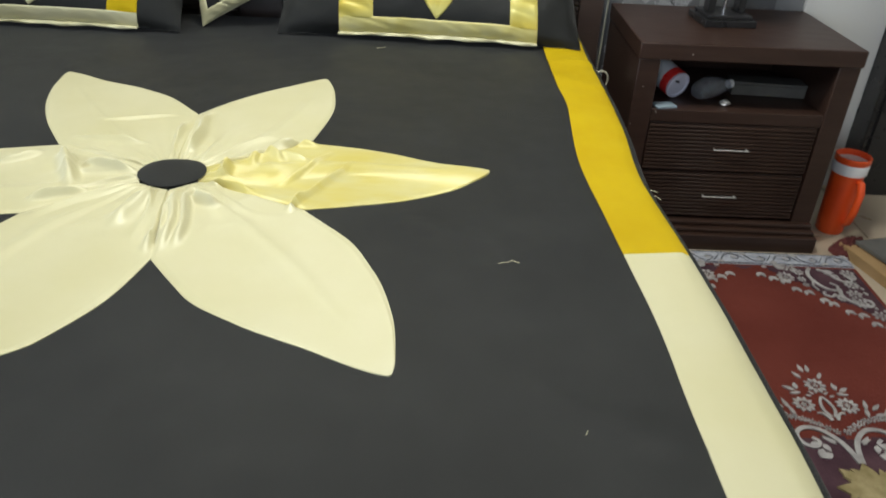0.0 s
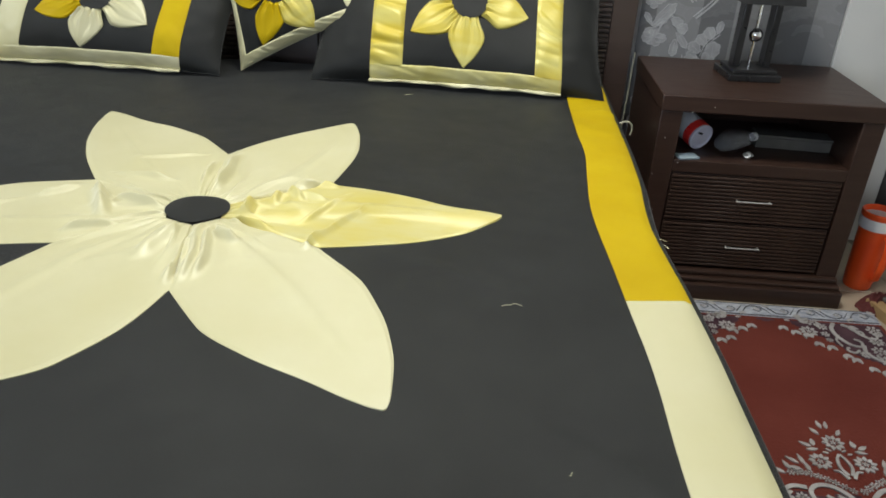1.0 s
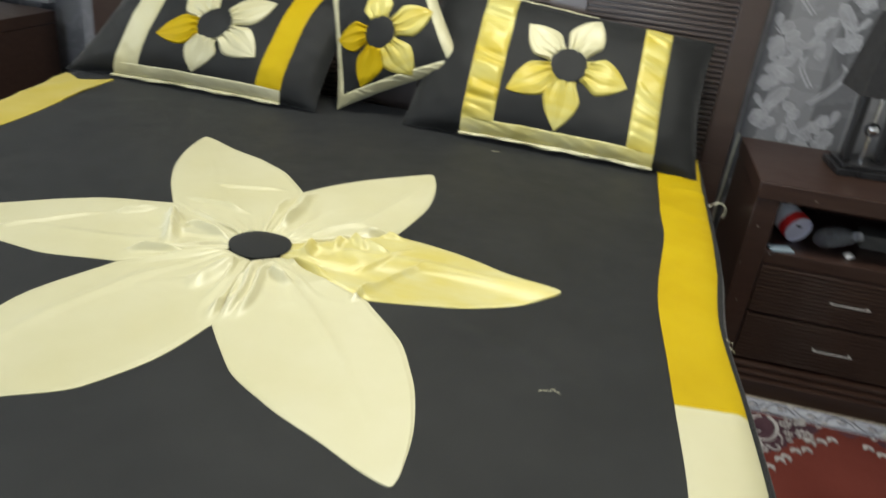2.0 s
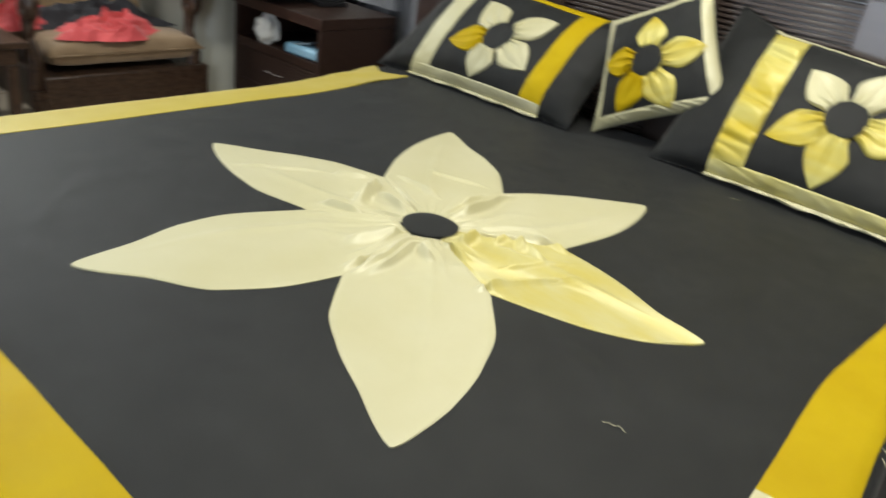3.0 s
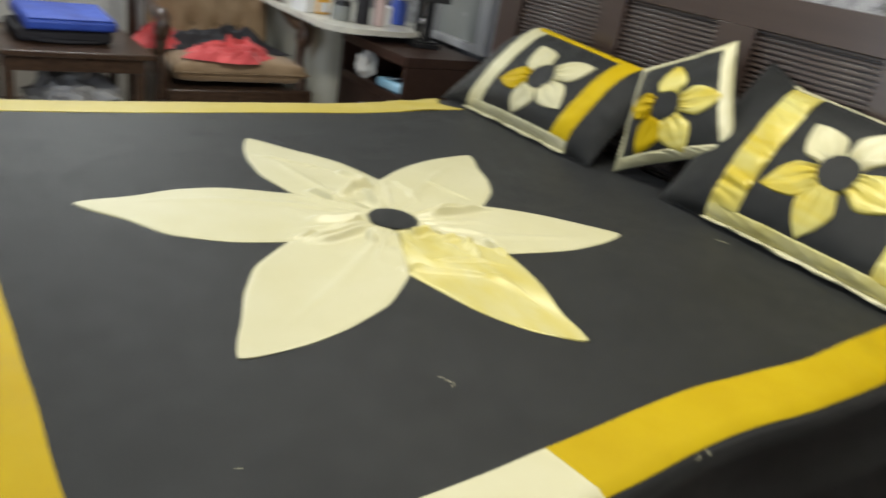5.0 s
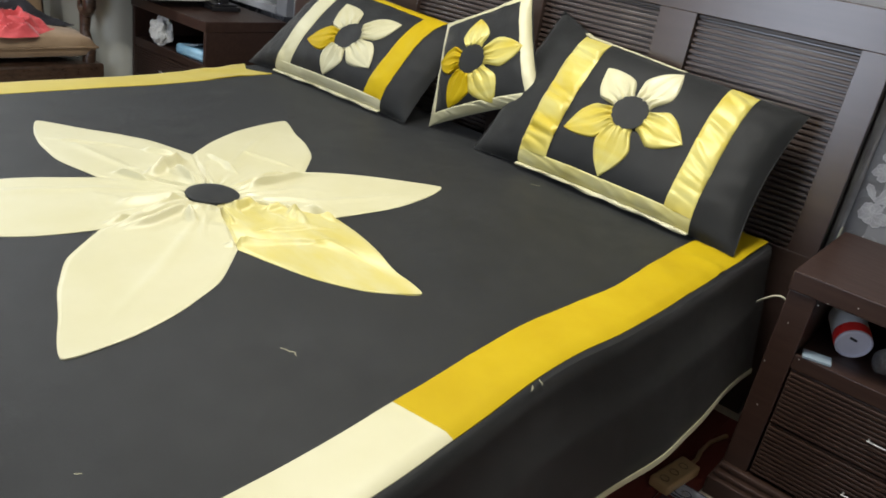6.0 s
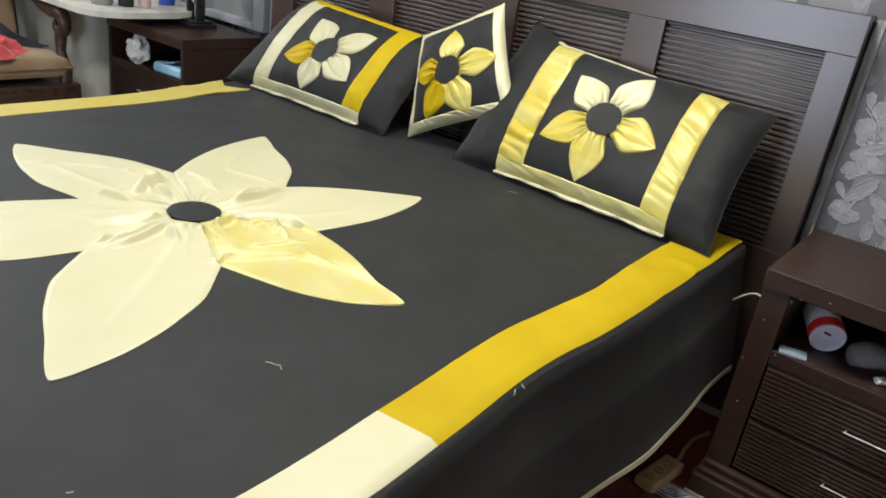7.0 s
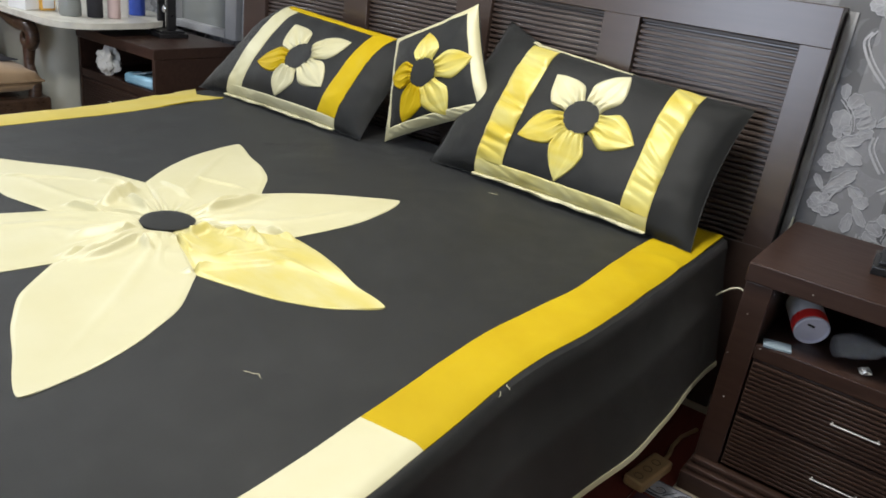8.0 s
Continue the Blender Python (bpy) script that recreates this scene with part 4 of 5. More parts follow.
crumple("foil_scrap", (1.345, 0.985, SH), (0.014, 0.012, 0.010), STEEL, "small crumpled silver foil scrap", "foil", 8, 2)
pk = thing("packet", pose(1.150, 0.955, SH, 0, 0, 14), "small flat grey-blue cardboard packet on the shelf", "packet")
part("packet_body", box(-0.03, 0.035, -0.022, 0.022, 0, 0.007, 0.002), GREYBLUE, pk, local=True)
rl = thing("flat_box", pose(1.515, 1.115, SH, 0, 0, -4), "long flat grey cardboard box at the back of the shelf", "box")
part("box_body", box(-0.115, 0.115, -0.035, 0.035, 0, 0.034, 0.003), CARD, rl, local=True)
part("box_lid", box(-0.117, 0.117, -0.037, 0.037, 0.0345, 0.043, 0.003), CARD, rl, local=True)
# far nightstand
crumple("tissue_ball", (-2.13, 1.18, SH), (0.056, 0.045, 0.065), WHITEC, "crumpled white tissue ball on the shelf", "tissue", 5, 4, 0.5)
tb = thing("tissue_packet", pose(-1.84, 1.20, SH, 0, 0, 4), "light blue soft tissue packet on the shelf", "packet")
part("packet_body", box(-0.12, 0.10, -0.045, 0.045, 0, 0.05, 0.016, 3), SKY, tb, local=True)
part("flap", moved(box(-0.05, 0.05, -0.03, 0.03, 0, 0.008, 0.003), pose(-0.03, 0, 0.052, 0, -14, 6)), GREYBLUE, tb, local=True)
part("label", box(-0.06, 0.03, -0.0415, -0.0395, 0.012, 0.036, 0.001), WHITE, tb, "white printed label", local=True)

# ---- orange tumbler, sockets and cables by the nightstand ----
cup = thing("tumbler", pose(1.835, 1.05, 0, 0, 0, -55) @ Matrix.Diagonal((0.88, 0.88, 0.93, 1)), "tall orange plastic tumbler with a white rim and handle", "tumbler")
part("body", lathe([(0, 0.0), (0.046, 0.0), (0.05, 0.006), (0.053, 0.05), (0.058, 0.245), (0.054, 0.245), (0.048, 0.06), (0, 0.05)], 36), ORANGE, cup, local=True)
part("rim", lathe([(0.058, 0.236), (0.0625, 0.238), (0.064, 0.275), (0.061, 0.280), (0.056, 0.278), (0.055, 0.238)], 36), WHITE, cup, "white rim band", local=True)
part("lip", lathe([(0.0615, 0.276), (0.064, 0.279), (0.064, 0.298), (0.061, 0.300), (0.0585, 0.298), (0.0565, 0.25), (0, 0.24)], 36), ORANGE, cup, local=True)
part("handle", tube([(0.052, -0.01, 0.215), (0.074, -0.03, 0.22), (0.086, -0.036, 0.19), (0.084, -0.036, 0.12), (0.074, -0.03, 0.07), (0.052, -0.01, 0.05)],
                    [0.012, 0.013, 0.014, 0.014, 0.013, 0.012], 12), ORANGE, cup, local=True)

ext = thing("extension_socket", pose(0.966, 0.865, 0.0065, 0, 0, 82), "tan plastic extension socket on the floor beside the bed", "extension socket")
part("socket_body", box(-0.10, 0.06, -0.03, 0.03, 0, 0.032, 0.008, 3), BROWN, ext, local=True)
for k in range(3):
    part("outlet", lathe([(0.013, 0.0315), (0.013, 0.0335), (0.010, 0.0335), (0.009, 0.0305), (0, 0.0305)], 20), TAN_PIPE, ext, local=True,
         at=pose(-0.075 + k * 0.045, 0, 0))
part("cord", tube([(0.06, 0, 0.016), (0.10, 0.004, 0.016), (0.15, 0.02, 0.012), (0.22, 0.03, 0.008), (0.30, 0.02, 0.006)], 0.006, 8), BROWN, ext, local=True)

loop = [(0.930, 1.155, 0.440), (0.950, 1.153, 0.462), (0.972, 1.150, 0.482), (0.989, 1.150, 0.490), (1.003, 1.150, 0.488), (1.012, 1.149, 0.478), (1.014, 1.148, 0.462), (1.010, 1.147, 0.446)]
solid("bedside_cable", tube(loop, 0.003, 10), CABLE, "cream coloured cable looping out from behind the bedspread", "cable")
# thin rod for the pale edge of the headboard's plastic wrap, no real cable
solid("wrap_edge", tube([(1.031, 1.389, 0.66), (1.028, 1.382, 0.6), (1.025, 1.372, 0.5), (1.021, 1.367, 0.4), (1.019, 1.362, 0.2), (1.017, 1.352, 0.01)], 0.003, 8),
      CABLE, "thin rod standing for the plastic wrap's edge behind the nightstand", "cable")

# ---- rug ----
RX0, RX1, RY0, RY1 = 0.96, 1.80, -2.2, 0.853
rug = thing("rug", pose((RX0 + RX1) / 2, (RY0 + RY1) / 2, 0), "maroon pile rug with silver-grey floral borders beside the bed", "rug")
part("field", box(RX0, RX1, RY0, RY1 - 0.073, 0, 0.011, 0.003), MAROON, rug)
part("end_band", box(RX0, RX1, RY1 - 0.072, RY1, 0, 0.012, 0.003), RUG_BLUE, rug, "blue-grey woven end band")


def leaf_shapes(items, top=0.0135, drop=0.003, lobed=False):
    """Flat raised tufts: (x, y, turn, length, half width) leaves, each at its own slight height."""
    bm = bmesh.new()
    for i, (x, y, turn, ln, hw) in enumerate(items):
        a = radians(turn)
        d, n = Vector((math.cos(a), math.sin(a), 0)), Vector((-math.sin(a), math.cos(a), 0))
        c = Vector((x, y, top + 0.0014 * ((i * 0.381) % 1)))
        side = [(t, hw * math.sin(math.pi * t ** 0.8)) for t in (0.0, 0.25, 0.5, 0.75, 1.0)]
        if lobed:
            side = [(0.0, hw * 0.25), (0.3, hw * 0.8), (0.62, hw), (0.88, hw * 0.75), (1.0, 0.0)]
        ring = [bm.verts.new(c + d * (t * ln) + n * w) for t, w in side] + [bm.verts.new(c + d * (t * ln) - n * w) for t, w in side[3:0:-1]]
        low = [bm.verts.new(v.co - Vector((0, 0, drop))) for v in ring]
        bm.faces.new(ring)
        for k in range(len(ring)):
            j = (k + 1) % len(ring)
            bm.faces.new((ring[k], low[k], low[j], ring[j]))
    return bm


def strokes(lines, top=0.0152, drop=0.003, steps=6):
    """Raised ribbons along smooth curves: (points, half width at the start, at the end)."""
    bm = bmesh.new()
    for i, (pts, w0, w1) in enumerate(lines):
        p = [Vector((x, y, top + 0.0012 * ((i * 0.381) % 1))) for x, y in pts]
        p = [p[0] * 2 - p[1]] + p + [p[-1] * 2 - p[-2]]
        path = []
        for k in range(1, len(p) - 2):
            for q in range(steps):
                t = q / steps
                path.append(0.5 * (2 * p[k] + (p[k + 1] - p[k - 1]) * t + (2 * p[k - 1] - 5 * p[k] + 4 * p[k + 1] - p[k + 2]) * t * t
                                   + (3 * p[k] - p[k - 1] - 3 * p[k + 1] + p[k + 2]) * t ** 3))
        path.append(p[-2])
        rows = []
        for k, c in enumerate(path):
            d = (path[min(k + 1, len(path) - 1)] - path[max(k - 1, 0)]).normalized()
            n = Vector((-d.y, d.x, 0)) * lerp(w0, w1, k / (len(path) - 1))
            dz = Vector((0, 0, drop))
            rows.append([bm.verts.new(v) for v in (c + n - dz, c + n, c - n, c - n - dz)])
        for a, b in zip(rows, rows[1:]):
            for k in range(3):
                bm.faces.new((a[k], b[k], b[k + 1], a[k + 1]))
    return bm


def rosette(x, y, r, n=8, seed=0.0):
    """A flower head: a ring of petals round a small eye."""
    out = [(x + r * 0.38 * math.cos(a), y + r * 0.38 * math.sin(a), math.degrees(a), r * 0.62, r * 0.20)
           for a in (2 * math.pi * k / n + seed for k in range(n))]
    return out + [(x + r * 0.05 * math.cos(a), y + r * 0.05 * math.sin(a), math.degrees(a), r * 0.26, r * 0.08)
                  for a in (2 * math.pi * k / 5 + seed for k in range(5))]


def spray(x, y, turn, size, n=3, spread_by=42):
    """A few leaves from one stem."""
    out = []
    for k in range(n):
        a = turn + (k - (n - 1) / 2) * spread_by
        out.append((x + 0.12 * size * math.cos(radians(a)), y + 0.12 * size * math.sin(radians(a)), a, size * 0.8, size * 0.20))
    return out


def filling(inside, x0, x1, y0, y1, seed, tries=700):
    """Small flower heads, sprays and short curls that fill a stretch of the rug."""
    rng, kept, out, curls = random.Random(seed), [], [], []
    for i in range(tries):
        x, y = rng.uniform(x0, x1), rng.uniform(y0, y1)
        r = (0.024, 0.017, 0.012, 0.009)[min(3, i * 4 // tries)]
        if not inside(x, y) or any((x - a) ** 2 + (y - b) ** 2 < (r + c) ** 2 * 0.85 for a, b, c in kept):
            continue
        kept.append((x, y, r))
        a, pick = rng.uniform(0, 360), rng.random()
        if r > 0.015 and pick < 0.45:
            out += rosette(x, y, r, rng.choice((7, 8, 9)), rng.random())
        elif r > 0.015 and pick < 0.75:
            c = rng.choice((-1, 1))
            curls.append(([(x + r * k / 5 * math.cos(radians(a + c * 62 * k)), y + r * k / 5 * math.sin(radians(a + c * 62 * k))) for k in range(5, 0, -1)], r * 0.16, r * 0.10))
        else:
            out += spray(x, y, a, r * 1.5, rng.choice((2, 3)))
    return out, curls


XM = 1.43


def both(leaves, lines):
    """A half ornament and its mirror image about the rug's long axis; x is the distance from the axis."""
    out = [(XM + x, y, a, l, w) for x, y, a, l, w in leaves] + [(XM - x, y, 180 - a, l, w) for x, y, a, l, w in leaves]
    ln = [([(XM + x, y) for x, y in p], a, b) for p, a, b in lines] + [([(XM - x, y) for x, y in p], a, b) for p, a, b in lines]
    return out, ln


def on_rug(leaves, lines):
    return ([v for v in leaves if RX0 + 0.02 < v[0] < RX1 - 0.02 and v[1] < RY1 - 0.078],
            [v for v in lines if all(RX0 + 0.01 < x < RX1 - 0.012 and y < RY1 - 0.078 for x, y in v[0])])


def corner_edge(x):
    return 0.735 - max(0.0, abs(x - XM) - 0.07) * 1.02


def ground_sheet(inside, x0, x1, y0, y1, step=0.0125):
    bm = bmesh.new()
    nx, ny = int((x1 - x0) / step), int((y1 - y0) / step)
    for i in range(nx):
        for j in range(ny):
            x, y = x0 + i * step, y0 + j * step
            if inside(x + step / 2, y + step / 2):
                bm.faces.new([bm.verts.new((x + dx, y + dy, 0.0120)) for dx, dy in ((0, 0), (step, 0), (step, step), (0, step))])
    return bm


part("corner_ground", ground_sheet(lambda x, y: y > corner_edge(x) + 0.028 + 0.010 * math.sin(x * 60), 0.97, 1.79, 0.40, 0.775, 0.008), RUG_DARK, rug, "dark aubergine corner ground")
leaves = rosette(0.122, 0.711, 0.028, 9) + rosette(0.172, 0.742, 0.018, 8) + rosette(0.168, 0.702, 0.014, 7) + rosette(0.170, 0.672, 0.011, 7)
for k in range(13):
    gx = 0.05 + 0.027 * k
    gy = corner_edge(XM + gx) - (0.012 if k % 2 else 0.0)
    leaves += spray(gx, gy, -96 + 13 * (k % 3), 0.034, 2, 50)
lines = [([(0.215, 0.765), (0.198, 0.735), (0.200, 0.695), (0.222, 0.655), (0.250, 0.645), (0.262, 0.668), (0.246, 0.685)], 0.0062, 0.003),
         ([(0.262, 0.652), (0.254, 0.618), (0.268, 0.590), (0.300, 0.566), (0.325, 0.570), (0.328, 0.592), (0.308, 0.602)], 0.0062, 0.003),
         ([(0.235, 0.760), (0.262, 0.742), (0.275, 0.712), (0.300, 0.690), (0.322, 0.700), (0.315, 0.722)], 0.005, 0.0025),
         ([(0.205, 0.700), (0.190, 0.672), (0.196, 0.640)], 0.004, 0.002)]
fl, cu = filling(lambda x, y: y > corner_edge(XM + x) + 0.035 and x > 0.06 and not (0.09 < x < 0.27 and 0.63 < y < 0.755), 0.06, 0.345, 0.42, 0.785, 3)
leaves, lines = on_rug(*both(leaves + fl, lines + cu))
part("garland", merged(leaf_shapes(leaves), strokes(lines)), RUG_GREY, rug, "silver-grey floral garland")["kind"] = "stuff"


def medallion(cy, seed):
    """Pointed flower group over a pair of large scrolls, with a gold leaf heart."""
    lv = [(0.006, 0.262, 80, 0.030, 0.0055), (0.022, 0.238, 58, 0.028, 0.0055), (0.050, 0.196, 96, 0.026, 0.007), (0.056, 0.192, 30, 0.030, 0.006),
          (0.044, 0.184, -8, 0.030, 0.005), (0.094, 0.128, 78, 0.036, 0.0055), (0.088, 0.104, 80, 0.034, 0.0055), (0.108, 0.128, 40, 0.034, 0.0055),
          (0.106, 0.110, 12, 0.034, 0.006), (0.134, 0.106, 70, 0.032, 0.0055), (0.150, 0.092, 40, 0.030, 0.0055), (0.012, 0.180, 30, 0.016, 0.003),
          (0.022, 0.172, 10, 0.014, 0.003)]
    lv += rosette(0.053, 0.142, 0.028, 10, 0.1)
    for k in range(9):
        t = k / 8
        lv += rosette(0.012 + 0.125 * t, 0.052 + 0.048 * math.sin(t * 1.9), 0.0105, 6, k * 0.4)
    for k in range(7):
        t = k / 6
        lv += spray(0.17 + 0.16 * t, 0.075 - 0.12 * t, 50 - 30 * (k % 2), 0.034, 2, 50)
    lv += [(0.030, 0.012, 48, 0.036, 0.006), (0.028, 0.020, 20, 0.030, 0.005), (0.070, -0.004, -60, 0.030, 0.009), (0.052, -0.018, -20, 0.034, 0.010),
           (0.062, 0.012, -110, 0.026, 0.008), (0.092, 0.004, 150, 0.024, 0.008), (0.044, 0.046, 60, 0.018, 0.004)]
    ln = [([(0.002, -0.046), (0.010, -0.006), (0.026, 0.030), (0.056, 0.058), (0.090, 0.060), (0.112, 0.040), (0.108, 0.012), (0.084, 0.000), (0.068, 0.016), (0.080, 0.030)], 0.0065, 0.0042),
          ([(0.005, 0.098), (0.014, 0.125), (0.010, 0.152), (0.001, 0.168)], 0.0042, 0.003), ([(0.006, 0.088), (0.020, 0.110), (0.034, 0.112)], 0.004, 0.002),
          ([(0.118, 0.050), (0.150, 0.052), (0.178, 0.030), (0.176, 0.000), (0.154, -0.006), (0.146, 0.012)], 0.006, 0.003),
          ([(0.182, 0.025), (0.215, 0.012), (0.236, -0.020), (0.222, -0.046), (0.200, -0.040)], 0.006, 0.003)]
    fl, cu = filling(lambda x, y: y < 0.045 - 0.25 * max(0, x - 0.12) and not (x < 0.125 and y > -0.03) and not (x < 0.13 and y > -0.24), 0.0, 0.34, -0.42, 0.05, seed)
    lv, ln = both(lv + fl, ln + cu)
    lv += rosette(XM + 0.003, 0.211, 0.028, 10)
    up = [(x, y + cy, a, l, w) for x, y, a, l, w in lv], [([(x, y + cy) for x, y in p], a, b) for p, a, b in ln]
    lv, ln = on_rug(*up)
    part("medallion", merged(leaf_shapes(lv), strokes(ln)), RUG_GREY, rug, "silver-grey floral medallion")["kind"] = "stuff"
    gl = [(XM, cy - 0.13, 90 + a, l, w) for a, l, w in ((0, 0.085, 0.026), (42, 0.090, 0.022), (-42, 0.090, 0.022), (80, 0.088, 0.022), (-80, 0.088, 0.022),
                                                        (125, 0.08, 0.024), (-125, 0.08, 0.024), (180, 0.07, 0.022))]
    gl += [(XM + 0.05 * math.cos(a), cy - 0.13 + 0.05 * math.sin(a), math.degrees(a) + 40, 0.03, 0.007) for a in (0.45 * k for k in range(14))]
    part("medallion_heart", leaf_shapes(gl, 0.0160, 0.0045), RUG_GOLD, rug, "dull gold leafy heart")["kind"] = "stuff"
    part("medallion_ground", ground_sheet(lambda x, y: y - cy < 0.035 - 0.25 * max(0, abs(x - XM) - 0.12) + 0.008 * math.sin(x * 55) and y > cy - 0.40, 0.97, 1.79, cy - 0.40, cy + 0.05, 0.01),
         RUG_DARK, rug, "dark aubergine ground")


# scrolls woven into the end band
dark_lines, pale_leaves = [], []
for k in range(10):
    ex, ey, up = RX0 + 0.045 + 0.083 * k, RY1 - 0.036, 1 if k % 2 else -1
    dark_lines.append(([(ex - 0.040, ey - 0.016 * up), (ex - 0.018, ey + 0.016 * up), (ex + 0.010, ey + 0.018 * up), (ex + 0.022, ey), (ex + 0.008, ey - 0.010 * up), (ex - 0.004, ey)], 0.0024, 0.0014))
    dark_lines.append(([(ex + 0.020, ey + 0.020 * up), (ex + 0.032, ey + 0.004 * up), (ex + 0.046, ey - 0.018 * up)], 0.002, 0.0012))
    pale_leaves += rosette(ex + 0.006, ey + 0.004 * up, 0.011, 6, k * 0.5) + spray(ex + 0.034, ey + 0.016 * up, 60 * up, 0.022, 3, 40)
for ey in (RY1 - 0.068, RY1 - 0.005):
    dark_lines.append(([(RX0 + 0.006, ey), (RX0 + 0.3, ey), (RX0 + 0.6, ey), (RX1 - 0.006, ey)], 0.0022, 0.0022))
part("band_scrolls", strokes(dark_lines, 0.0126, 0.002), RUG_SLATE, rug, "dark slate scroll lines")["kind"] = "stuff"
part("band_flowers", leaf_shapes(pale_leaves, 0.0128, 0.002), RUG_GREY, rug, "silver-grey flower heads")["kind"] = "stuff"

# guessed maroon carpet; its added corner darkens floor that lies in shade
bed_mat = thing("mat", pose(0.74, 0.6, 0), "thin dark maroon mat by the bed, partly standing in for floor shade", "mat")
part("mat_body", box(0.50, 0.957, 0.10, 1.28, 0, 0.006, 0.002), MAROON, bed_mat)
part("shade_corner", box(0.957, 1.030, 0.857, 1.28, 0, 0.006, 0.002), MAROON, bed_mat)

for k, cy in enumerate((0.0, -0.92, -1.74)):
    medallion(cy, 11 + k)

rug2 = thing("rug", pose(-1.7, -1.9, 0), "dark grey patterned rug with a maroon edge beyond the bed's foot", "rug")
part("field", box(-2.6, -1.34, -2.7, -0.98, 0, 0.010, 0.003), RUG_SLATE, rug2, "grey patterned pile")
part("edge_band", box(-1.338, -1.30, -2.7, -0.98, 0, 0.010, 0.003), RUG_GREY, rug2, "pale edge band")
part("edge_band", box(-1.298, -1.25, -2.7, -0.98, 0, 0.010, 0.003), MAROON, rug2, "maroon edge band")

# low beige ledge, a maroon cloth and dark cabinet in the recess
dk = thing("media_cabinet", pose(2.3, 1.55, 0), "low black cabinet in the recess beyond the pier", "cabinet")
part("cabinet_body", box(2.0, 2.95, 1.30, 1.86, 0.10, 0.86, 0.006), BLACKM, dk)
part("cabinet_foot", box(2.02, 2.93, 1.33, 1.85, 0, 0.10, 0.003), BLACKM, dk)
part("cabinet_door", box(2.02, 2.46, 1.288, 1.30, 0.14, 0.82, 0.003), BLACKM, dk)
part("cabinet_door", box(2.48, 2.93, 1.288, 1.30, 0.14, 0.82, 0.003), BLACKM, dk)
bb = thing("flat_carton", pose(1.93, 0.74, 0, 0, 0, 14), "flat beige cardboard carton beside the rug", "carton")
part("carton_body", box(-0.09, 0.14, -0.22, 0.19, 0, 0.035, 0.003), BROWN, bb, local=True)
part("carton_flap", moved(box(-0.05, 0.13, -0.16, 0.16, 0, 0.012, 0.002), pose(0.01, 0.01, 0.036, 0, 3, 5)), CARD, bb, local=True)


def cloth_heap(name, x, y, z, w, d, h, turn, mat, label, category, seed, rough=0.6):
    """A dropped garment: an uneven outline, with ridged folds."""
    def f(u, v):
        a, r = 2 * math.pi * u, v
        edge = 1 + rough * (0.45 * nz(math.cos(a) * 1.3 + seed, math.sin(a) * 1.3, seed) + 0.25 * nz(math.cos(a) * 3 + seed, math.sin(a) * 3, 2))
        px, py = r * edge * math.cos(a), r * edge * math.sin(a)
        wx, wy = px + 0.25 * nz(px * 2, py * 2, seed + 1), py + 0.25 * nz(px * 2 + 4, py * 2, seed + 2)
        ridge = max(0.0, 1 - 3.0 * abs(nz(wx * 2.2 + seed, wy * 2.4, seed))) ** 1.3 + 0.6 * max(0.0, 1 - 3.4 * abs(nz(wx * 4.2 + 5, wy * 4.0, seed + 4))) ** 1.3
        hgt = h * max(0.0, 1 - r * r) * (0.55 + 0.42 * ridge + 0.45 * nz(px * 1.4, py * 1.4, seed + 9))
        return Vector((px * w / 2, py * d / 2, max(hgt, 0) + 0.002))
    return solid(name, moved(sheet(f, 110, 44), pose(x, y, z, 0, 0, turn)), mat, label, category, angle=70)


cloth_heap("cloth", 1.84, 0.90, 0.0, 0.16, 0.10, 0.05, 25, material("maroon_cloth", (0.07, 0.012, 0.012), (0.11, 0.022, 0.02), 10, 0.9),
           "crumpled maroon cloth on the floor by the tumbler", "cloth", 12)

# ---- armchairs, side table and corner cabinet on the far side ----


